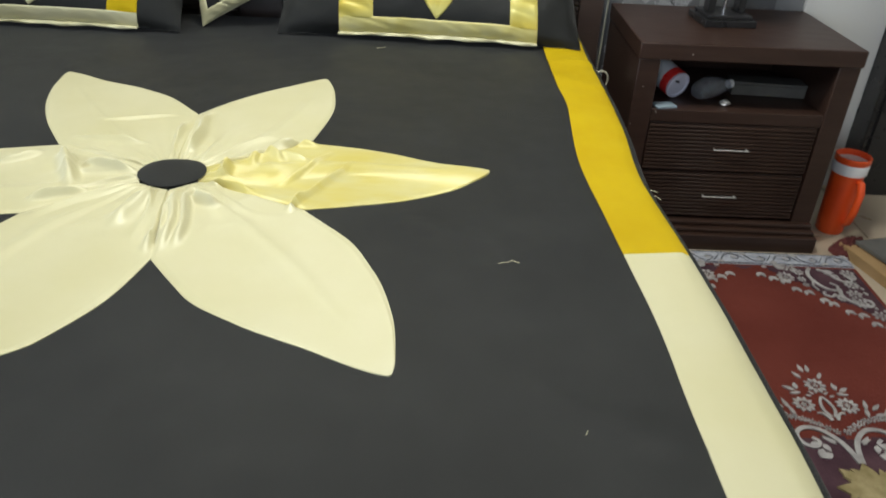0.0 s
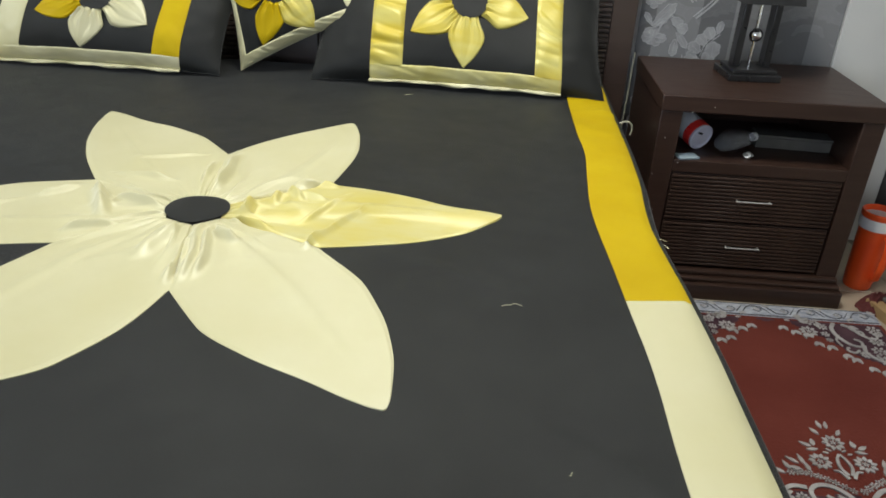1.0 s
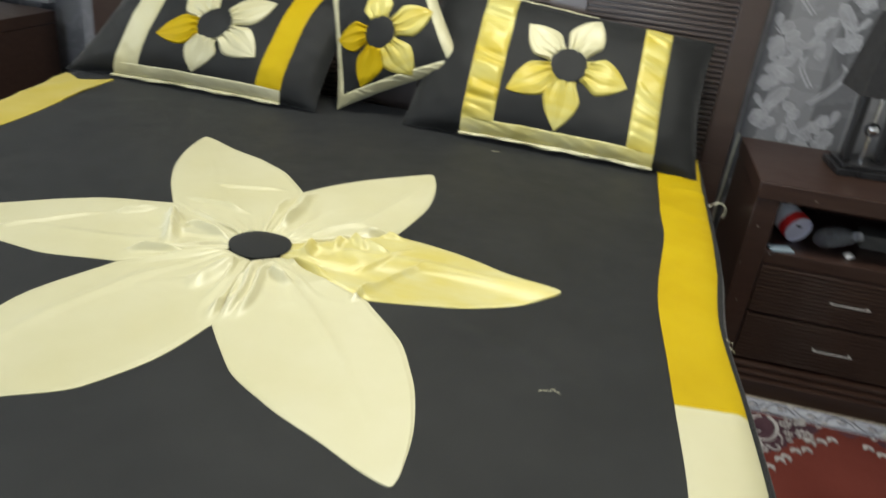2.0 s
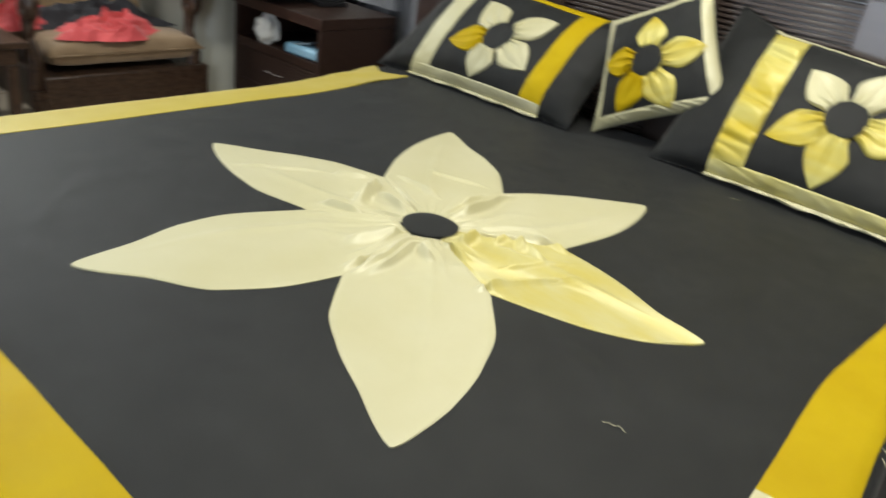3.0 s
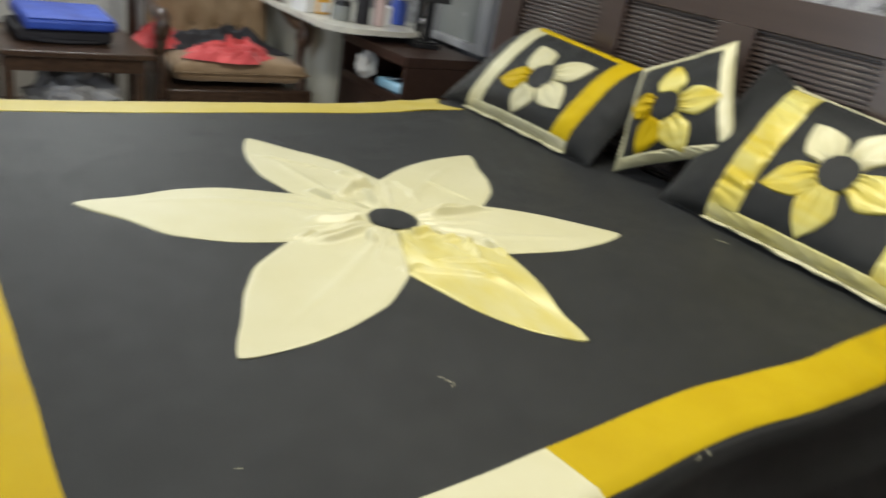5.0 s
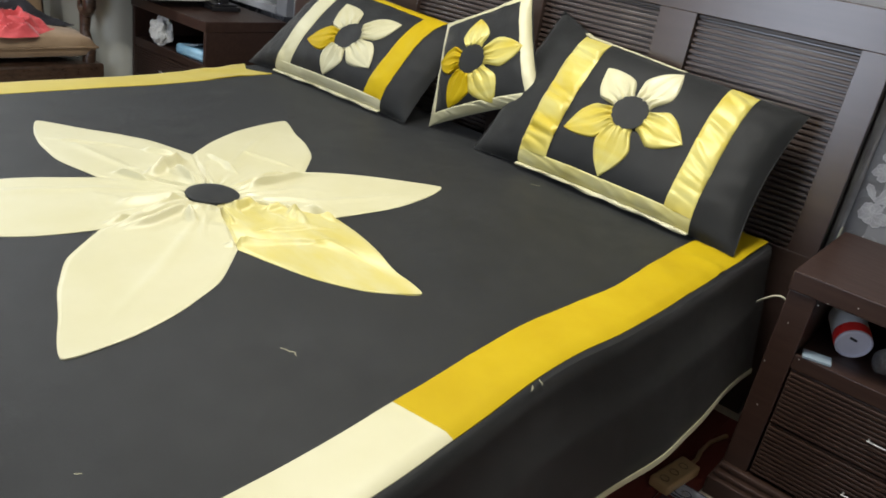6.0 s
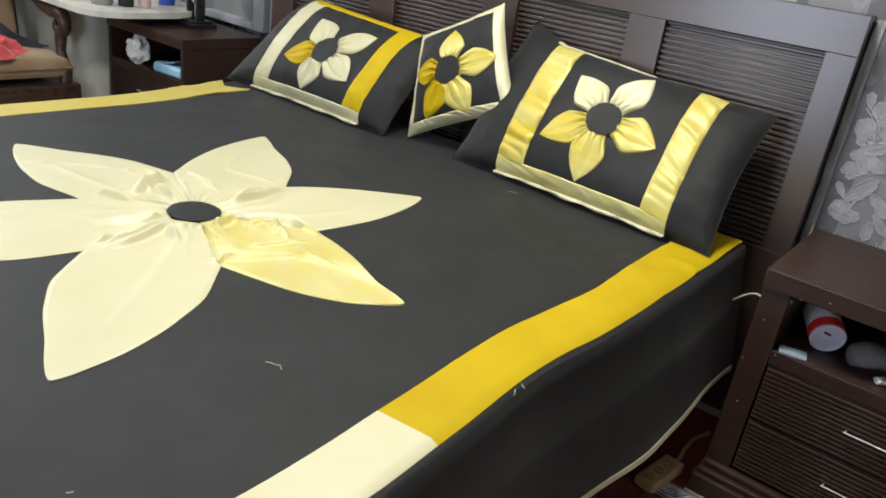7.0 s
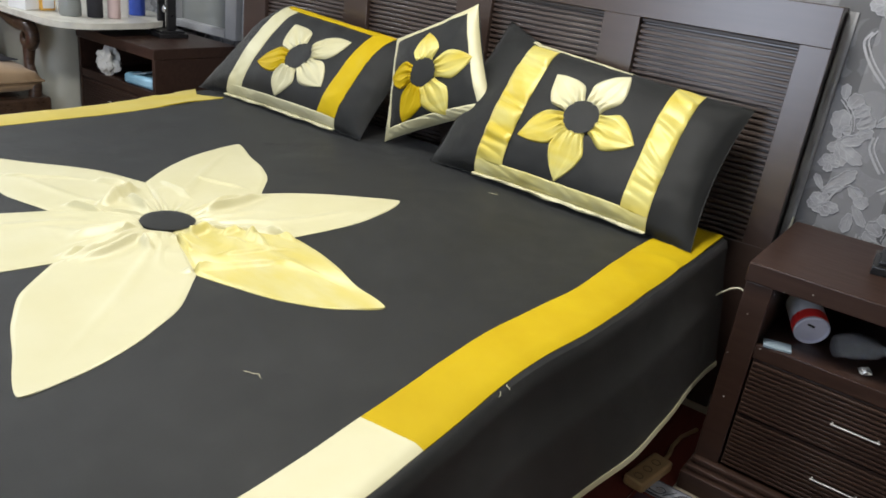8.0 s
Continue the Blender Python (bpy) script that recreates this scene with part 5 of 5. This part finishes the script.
def armchair(xf, y0, y1, label):
    """Carved armchair that faces the bed; y0 to y1 is the width of its seat."""
    xb, yc = xf - 0.56, (y0 + y1) / 2
    ob = thing("armchair", pose(xf - 0.3, yc, 0), label, "armchair", "carved armchairs")
    part("seat_frame", box(xb - 0.03, xf + 0.01, y0 - 0.03, y1 + 0.03, 0.13, 0.315, 0.012, 3), CARVED, ob)

    def cush(u, v, top=1):
        a, b = 2 * u - 1, 2 * v - 1
        e = (max(0.0, 1 - a ** 8) * max(0.0, 1 - b ** 8)) ** 0.35
        h = 0.395 + top * (0.055 * e + (0.025 * (1 - a * a) * (1 - b * b) if top > 0 else 0)) + 0.006 * nz(a * 3, b * 3, yc) * e
        return Vector((lerp(xb, xf, u) + 0.012 * a * e, lerp(y0, y1, v) + 0.012 * b * e, h))
    seat = merged(sheet(lambda u, v: cush(u, v), 26, 26), sheet(lambda u, v: cush(u, v, -1), 26, 26))
    bmesh.ops.remove_doubles(seat, verts=seat.verts, dist=0.002)
    cushion = part("seat_cushion", seat, TAN, ob, "tan quilted seat cushion", angle=75)
    pts = [(lerp(xb, xf, u), lerp(y0, y1, v)) for u, v in [(1, k / 12) for k in range(13)] + [(1 - k / 12, 1) for k in range(1, 13)]]
    part("piping", tube([(x + 0.006, y, 0.396) for x, y in pts], 0.006, 8), TAN_PIPE, cushion, "darker piping")

    def back(u, v):
        a, b = 2 * u - 1, v
        tuft = 0.0
        for r in range(3):
            for c in range(4):
                tx, tz = -0.6 + 0.4 * c + (0.2 if r % 2 else 0) - 0.1, 0.25 + 0.27 * r
                tuft -= 0.028 * math.exp(-((a - tx) ** 2 / 0.012 + (b - tz) ** 2 / 0.008))
        e = (max(0.0, 1 - a ** 8) * max(0.0, 1 - (2 * b - 1) ** 8)) ** 0.4
        return Vector((xb + 0.02 - 0.10 * b + (0.05 + tuft) * e, lerp(y0 + 0.02, y1 - 0.02, u), 0.40 + 0.56 * b))
    bk = part("backrest", sheet(back, 60, 60, 0.05, (-1, 0, 0)), TAN, ob, "tan tufted backrest", angle=75)
    for r in range(3):
        for c in range(4):
            a, b = -0.6 + 0.4 * c + (0.2 if r % 2 else 0) - 0.1, 0.25 + 0.27 * r
            part("button", moved(lathe([(0, 0.006), (0.009, 0.004), (0.012, 0), (0.009, -0.004)], 14), pose(xb + 0.048 - 0.10 * b, lerp(y0 + 0.02, y1 - 0.02, (a + 1) / 2), 0.40 + 0.56 * b, 0, 90, 0)),
                 TAN_PIPE, bk)
    for yy in (y0 - 0.045, y1 - 0.025):
        part("back_post", tube([(xb - 0.02, yy, 0.0), (xb - 0.01, yy, 0.35), (xb - 0.06, yy, 0.75), (xb - 0.12, yy, 0.99)], [0.022, 0.028, 0.026, 0.022], 12), CARVED, ob)
        spiral = [(xf - 0.065 + 0.060 * (1 - k / 13) * math.cos(a), yy, 0.592 + 0.060 * (1 - k / 13) * math.sin(a)) for k, a in enumerate(1.75 - 0.62 * q for q in range(11))]
        arm = part("arm", tube([(xb - 0.04, yy, 0.70), (xb + 0.10, yy, 0.712), (xb + 0.22, yy, 0.695), (xf - 0.22, yy, 0.655), (xf - 0.14, yy, 0.642)] + spiral,
                               [0.024, 0.026, 0.028, 0.030, 0.031] + [0.034 - 0.0010 * q for q in range(11)], 14), CARVED, ob, "dark scrolled armrest")
        part("arm_support", tube([(xf - 0.06, yy, 0.24), (xf - 0.03, yy, 0.37), (xf - 0.075, yy, 0.46), (xf - 0.06, yy, 0.56)], [0.034, 0.030, 0.024, 0.030], 12), CARVED, arm)
        part("front_leg", tube([(xf - 0.03, yy, 0.25), (xf - 0.015, yy, 0.18), (xf - 0.035, yy, 0.08), (xf - 0.02, yy, 0.0)], [0.036, 0.034, 0.022, 0.028], 12), CARVED, ob)
    part("top_rail", tube([(xb - 0.12, lerp(y0 - 0.012, y1 + 0.012, k / 8), 0.99 + 0.05 * math.sin(math.pi * k / 8)) for k in range(9)], 0.026, 12), CARVED, ob)
    return ob


armchair(-2.335, 0.245, 0.955, "carved dark armchair with tan cushions and clothes on it")
armchair(-2.23, -1.28, -0.565, "carved dark armchair with tan cushions and a white pillow on it")

tab = thing("side_table", pose(-2.48, -0.2, 0), "dark wooden side table between the armchairs", "side table")
part("tabletop", box(-2.80, -2.20, -0.50, 0.12, 0.470, 0.496, 0.006), CARVED, tab)
part("apron", box(-2.775, -2.222, -0.49, 0.08, 0.405, 0.4695, 0.004), CARVED, tab)
for lx in (-2.775, -2.262):
    for ly in (-0.49, 0.04):
        part("leg", box(lx, lx + 0.04, ly, ly + 0.04, 0, 0.4045, 0.004), CARVED, tab)
part("lower_shelf", box(-2.76, -2.24, -0.48, 0.07, 0.13, 0.15, 0.003), CARVED, tab)
crumple("plastic_sack", (-2.45, -0.20, 0.151), (0.16, 0.17, 0.11), WRAP, "pale plastic sack stored under the side table", "sack", 15, 4, 0.4)
bag = thing("laptop_bag", pose(-2.51, -0.225, 0.497, 0, 0, 3), "black laptop bag lying on the side table", "bag")
part("bag_body", box(-0.16, 0.14, -0.20, 0.20, 0, 0.062, 0.022, 3), NAVY, bag, local=True)
part("pocket", box(-0.10, 0.10, -0.17, 0.17, 0.0625, 0.070, 0.003), NAVY, bag, local=True)
part("strap", tube([(0.12, -0.18, 0.03), (0.15, -0.10, 0.012), (0.16, 0.02, 0.010), (0.15, 0.14, 0.012), (0.12, 0.19, 0.03)], 0.008, 8), NAVY, bag, local=True)
fold = thing("blue_folder", pose(-2.49, -0.205, 0.568, 0, 5, 4), "bright blue fabric folder on the laptop bag", "folder")
part("folder_body", box(-0.16, 0.145, -0.19, 0.19, 0.0, 0.045, 0.014, 3), BLUE, fold, local=True)
part("folder_flap", box(-0.15, 0.135, -0.18, 0.18, 0.0455, 0.052, 0.003), BLUE, fold, local=True)

cloth_heap("red_shirt", -2.47, 0.56, 0.452, 0.30, 0.46, 0.095, 12, RED, "crumpled red shirt on the armchair seat", "clothing", 2, 1.1)
cloth_heap("black_shirt", -2.62, 0.58, 0.460, 0.34, 0.62, 0.105, -10, NAVY, "crumpled black shirt beside the red one", "clothing", 7, 1.0)
cloth_heap("red_sleeve", -2.66, 0.27, 0.462, 0.24, 0.30, 0.10, 30, RED, "red cloth hanging over the armchair's edge", "clothing", 5, 0.9)
wp = Pillow([(-2.27, -1.22, 0.50), (-2.31, -0.68, 0.53), (-2.61, -0.60, 0.71), (-2.59, -1.20, 0.67)], 0.25, 0.10, 14.0)
ob = thing("white_pillow", wp.m, "plump white pillow lying on the armchair", "pillow")
shell = merged(sheet(lambda u, v: wp.front(u, v), 30, 26), sheet(lambda u, v: wp.front(u, v, 0, -1), 30, 26))
bmesh.ops.remove_doubles(shell, verts=shell.verts, dist=0.0055)
part("pillow_case", shell, WHITEC, ob, local=True, angle=75)

# corner cabinet with a rounded pale top
cab = thing("corner_cabinet", pose(-2.8, 1.3, 0), "pale grey corner cabinet with a rounded stone top", "cabinet")


def rounded_slab(x0, x1, y0, y1, z0, z1, r, r2=0.01):
    bm = bmesh.new()
    pts = [(x0, y1), (x0, y0)]
    pts += [(x1 - r + r * math.cos(a), y0 + r + r * math.sin(a)) for a in (radians(-90 + 9 * k) for k in range(11))]
    pts += [(x1 - r2 + r2 * math.cos(a), y1 - r2 + r2 * math.sin(a)) for a in (radians(9 * k) for k in range(11))]
    low = [bm.verts.new((x, y, z0)) for x, y in pts]
    f = bm.faces.new(low)
    ext = bmesh.ops.extrude_face_region(bm, geom=[f])
    bmesh.ops.translate(bm, vec=(0, 0, z1 - z0), verts=[v for v in ext["geom"] if isinstance(v, bmesh.types.BMVert)])
    return bm


part("cabinet_body", rounded_slab(XW + 0.002, -2.37, 1.02, YR - 0.002, 0, 0.690, 0.10), PANEL, cab)
part("cabinet_top", rounded_slab(XW + 0.002, -1.995, 0.885, 1.54, 0.6905, 0.718, 0.17, 0.28), STONE, cab, "rounded pale stone top")
CT = 0.7185


def bottle(name, x, y, profile, mat, label, category, cap=None):
    b = thing(name, pose(x, y, CT), label, category)
    part("bottle_body", lathe(profile, 24), mat, b, local=True)
    if cap:
        part("cap", lathe(cap[0], 20), cap[1], b, local=True)
    return b


bottle("dark_bottle", -2.18, 1.15, [(0, 0), (0.034, 0), (0.036, 0.005), (0.036, 0.20), (0.02, 0.22), (0, 0.22)], NAVY, "tall dark brown cosmetic bottle", "bottle")
bottle("pink_bottle", -2.15, 1.23, [(0, 0), (0.028, 0), (0.030, 0.004), (0.030, 0.17), (0.012, 0.19), (0, 0.19)], PINK, "pale pink cosmetic bottle", "bottle",
       ([(0, 0.22), (0.011, 0.22), (0.012, 0.19), (0, 0.19)], WHITE))
bottle("blue_jar", -2.25, 1.41, [(0, 0), (0.04, 0), (0.045, 0.005), (0.045, 0.11), (0.03, 0.13), (0, 0.13)], BLUE, "round blue plastic jar", "jar",
       ([(0, 0.155), (0.032, 0.155), (0.033, 0.13), (0, 0.13)], WHITE))
bottle("white_bottle", -2.19, 1.305, [(0, 0), (0.022, 0), (0.024, 0.004), (0.024, 0.09), (0.01, 0.10), (0, 0.10)], WHITE, "small white plastic bottle", "bottle")
bottle("glass_jar", -2.24, 1.06, [(0, 0), (0.045, 0), (0.05, 0.008), (0.05, 0.06), (0.046, 0.075), (0, 0.075)], GLASS_DARK, "low dark glass jar", "jar",
       ([(0, 0.10), (0.046, 0.10), (0.048, 0.076), (0, 0.076)], BLACKM))
pkt = thing("orange_packet", pose(-2.40, 1.03, CT), "orange and white paper packet standing on the cabinet", "packet")
part("packet_body", box(-0.02, 0.02, -0.035, 0.035, 0, 0.11, 0.004), YELLOWP, pkt, local=True)
part("label", box(0.0202, 0.0215, -0.028, 0.028, 0.01, 0.06, 0.0005), WHITE, pkt, "white paper label", local=True)
wb = thing("white_box", pose(-2.46, 0.98, CT, 0, 0, 12), "plain white cardboard box on the cabinet", "box")
part("box_body", box(-0.06, 0.06, -0.07, 0.07, 0, 0.12, 0.004), WHITE, wb, local=True)

# white framed opening on the papered wall
win = thing("window_1", pose(-1.95, YR, 1.1), "white framed window with a grey frosted pane", "window", kind="structure")
WX0, WX1, WZ0, WZ1 = -2.34, -1.765, 0.662, 1.75
part("window_frame", merged(box(WX1 - 0.085, WX1, YR - 0.05, YR - 0.001, WZ0, WZ1, 0.005), box(WX0, WX0 + 0.085, YR - 0.05, YR - 0.001, WZ0, WZ1, 0.005)), FRAME, win, "white window jambs")
part("window_sill", box(WX0 + 0.085, WX1 - 0.085, YR - 0.055, YR - 0.001, WZ0, WZ0 + 0.04, 0.005), FRAME, win)
part("window_head", box(WX0 + 0.085, WX1 - 0.085, YR - 0.05, YR - 0.001, WZ1 - 0.06, WZ1, 0.005), FRAME, win)
part("pane", box(WX0 + 0.085, WX1 - 0.085, YR - 0.012, YR - 0.004, WZ0 + 0.04, WZ1 - 0.06, 0), GLASS_DARK, win)

# ---- loose threads on the cloth ----


def bed_point(x, y, lift=0.006):
    return BEDM @ Vector((x, y, cloth_z(x, y) + lift))


def thread(x, y, ln, turn, seed):
    pts = []
    for k in range(9):
        t = k / 8 - 0.5
        a = radians(turn)
        px = x + t * ln * math.cos(a) - 0.25 * ln * nz(t * 3, seed) * math.sin(a)
        py = y + t * ln * math.sin(a) + 0.25 * ln * nz(t * 3, seed) * math.cos(a)
        pts.append(bed_point(px, py, 0.003 + 0.002 * abs(nz(t * 5, seed + 3))))
    solid("loose_thread", tube(pts, 0.0005, 6), THREAD, "loose pale yellow thread lying on the bedspread", "thread", group="loose threads")


thread(0.588, -0.201, 0.035, 11, 1)
thread(0.30, 0.93, 0.028, 30, 2)
thread(0.655, -0.575, 0.008, 70, 3)
thread(0.893, 0.060, 0.018, -60, 4)
thread(0.891, 0.088, 0.016, -35, 5)

specks = bmesh.new()
for sx, sz in ((1.052, 0.403), (1.122, 0.444), (1.116, 0.590), (1.134, 0.605), (1.074, 0.283), (1.195, 0.622), (1.07, 0.52)):
    bmesh.ops.create_icosphere(specks, subdivisions=1, radius=0.0016, matrix=pose(sx, NY0 - (0.0008 if sz < 0.6 else 0.0068), sz))
solid("lint", specks, WHITEC, "tiny white lint specks on the nightstand", "lint", kind="stuff")

# ---- embossed ornament of the wallpaper ----


# lobes of the ornament: root x and z, tip x and z, half width
PALMETTE = [(0.010, 0.109, 0.005, 0.141, 0.0105), (0.028, 0.089, 0.046, 0.119, 0.0175), (0.046, 0.069, 0.072, 0.093, 0.0163), (0.063, 0.042, 0.094, 0.066, 0.0163),
            (0.069, 0.018, 0.098, 0.035, 0.014), (0.017, 0.022, 0.017, 0.071, 0.0222), (0.027, 0.024, 0.047, 0.029, 0.0117), (0.012, 0.007, 0.024, 0.018, 0.0128),
            (0.007, -0.029, 0.027, -0.023, 0.0128), (0.027, -0.010, 0.080, 0.010, 0.0146), (0.029, -0.018, 0.092, -0.050, 0.0163), (0.030, -0.017, 0.053, -0.064, 0.014),
            (0.022, -0.068, -0.003, -0.074, 0.0093), (0.020, -0.067, 0.005, -0.052, 0.0093), (0.023, -0.067, 0.028, -0.046, 0.0093), (0.025, -0.070, 0.047, -0.068, 0.0093),
            (0.021, -0.071, 0.023, -0.092, 0.0105)]
BLOSSOM = [(0.033, -0.147, 0.088, -0.083, 0.0163), (0.038, -0.149, 0.072, -0.128, 0.0082), (0.022, -0.142, 0.001, -0.112, 0.0082), (0.032, -0.187, 0.002, -0.190, 0.0152),
           (0.031, -0.185, 0.010, -0.164, 0.014), (0.034, -0.184, 0.041, -0.159, 0.014), (0.038, -0.188, 0.077, -0.193, 0.014), (0.036, -0.192, 0.057, -0.212, 0.0128),
           (0.031, -0.193, 0.023, -0.210, 0.0128), (0.114, -0.154, 0.144, -0.156, 0.0163), (0.093, -0.124, 0.123, -0.144, 0.014), (0.112, -0.196, 0.111, -0.243, 0.0128),
           (0.117, -0.172, 0.151, -0.214, 0.0105)]
STEMS = [[(0.008, 0.108), (0.034, 0.083), (0.050, 0.056), (0.056, 0.026)], [(0.050, -0.170), (0.065, -0.138), (0.092, -0.114)]]
OGEES = [[(0.026, 0.284), (0.012, 0.258), (0.029, 0.222), (0.056, 0.188), (0.094, 0.151)], [(0.107, 0.023), (0.106, -0.008), (0.126, -0.040), (0.149, -0.068)]]


def scalloped(x0, z0, x1, z1, w, n=21):
    """Outline of one lobe, broad towards the tip and notched along its rim."""
    dx, dz = x1 - x0, z1 - z0
    out = []
    for k in range(n):
        a = 2 * math.pi * k / n
        s, c = 0.5 - 0.62 * math.cos(a), math.sin(a) * (0.88 - 0.22 * math.cos(a))
        r = (0.88, 1.0, 1.0)[k % 3]
        ln = max(0.001, math.hypot(dx, dz))
        s = 0.5 + (s - 0.5) * r
        out.append((x0 + dx * s - dz / ln * c * w * r, z0 + dz * s + dx / ln * c * w * r))
    return out


def paper_motif(cx, cz, flip):
    """An acanthus palmette over a blossom, with double ogee bands: filled lobes and raised lines."""
    lobes, lines = [], []

    def at(x, z):
        return cx + flip * x, cz + z
    for x0, z0, x1, z1, w in PALMETTE + BLOSSOM:
        rim_pts = [at(x, z) for x, z in scalloped(x0, z0, x1, z1, 1.25 * w)]
        lobes.append(rim_pts)
        lines.append((rim_pts + rim_pts[:1], 0.0011, 0.0011))
        lines.append(([at(lerp(x0, x1, q), lerp(z0, z1, q)) for q in (0.1, 0.5, 0.85)], 0.0011, 0.0006))
    for p in STEMS:
        for d in (0.0, 0.006):
            lines.append(([at(x - d, z - d) for x, z in p], 0.0016, 0.0012))
    for p in OGEES:
        for d, w in ((0.0, 0.0030), (0.010, 0.0020)):
            lines.append(([at(x + d, z + 0.5 * d) for x, z in p], w, w))
    return lobes, lines


fills, lines = bmesh.new(), []
for i in range(-17, 4):
    for j in range(5):
        cx, flip = 1.05 + 0.262 * i, -1 if i % 2 else 1
        cz = 0.36 + 0.54 * j + (0.27 if i % 2 else 0.0)
        lobes, ln = paper_motif(cx, cz, flip)
        lo, hi = min(p[0] for lobe in lobes for p in lobe), max(p[0] for lobe in lobes for p in lobe)
        if lo < -3.1 or hi > 1.66 or lo < XR + 0.02 and hi > XR - 0.04 or (-1.25 < lo and hi < 0.9 and cz < 0.95):
            continue
        for q, lobe in enumerate(lobes):
            face = fills.faces.new([fills.verts.new((x, z, 0.0006 + 0.0009 * ((q * 0.381) % 1))) for x, z in lobe])
            if face.normal.z < 0:
                face.normal_flip()
        lines += ln
for bm, mat, words in ((fills, PAPER, "embossed silver ornament"), (strokes(lines, 0.0020, 0.0022, 3), PAPER_EDGE, "pale embossed outlines")):
    for v in bm.verts:
        v.co = Vector((v.co.x, (YN if v.co.x > XR else YR) - v.co.z, v.co.y))
    part("paper_ornament", bm, mat, wall_north, words)["kind"] = "stuff"

# ---- floor tiles ----
TILE_MESH = as_mesh("tile", box(-0.198, 0.198, -0.198, 0.198, -0.008, 0, 0.002, 1), TILE)
for i in range(15):
    for j in range(12):
        tx, ty = XW + 0.2 + 0.4 * i, YS + 0.2 + 0.4 * j
        if tx < XE - 0.15 and ty < YN + 0.4:
            part("tile", TILE_MESH, TILE, floor, at=pose(tx, ty, 0))
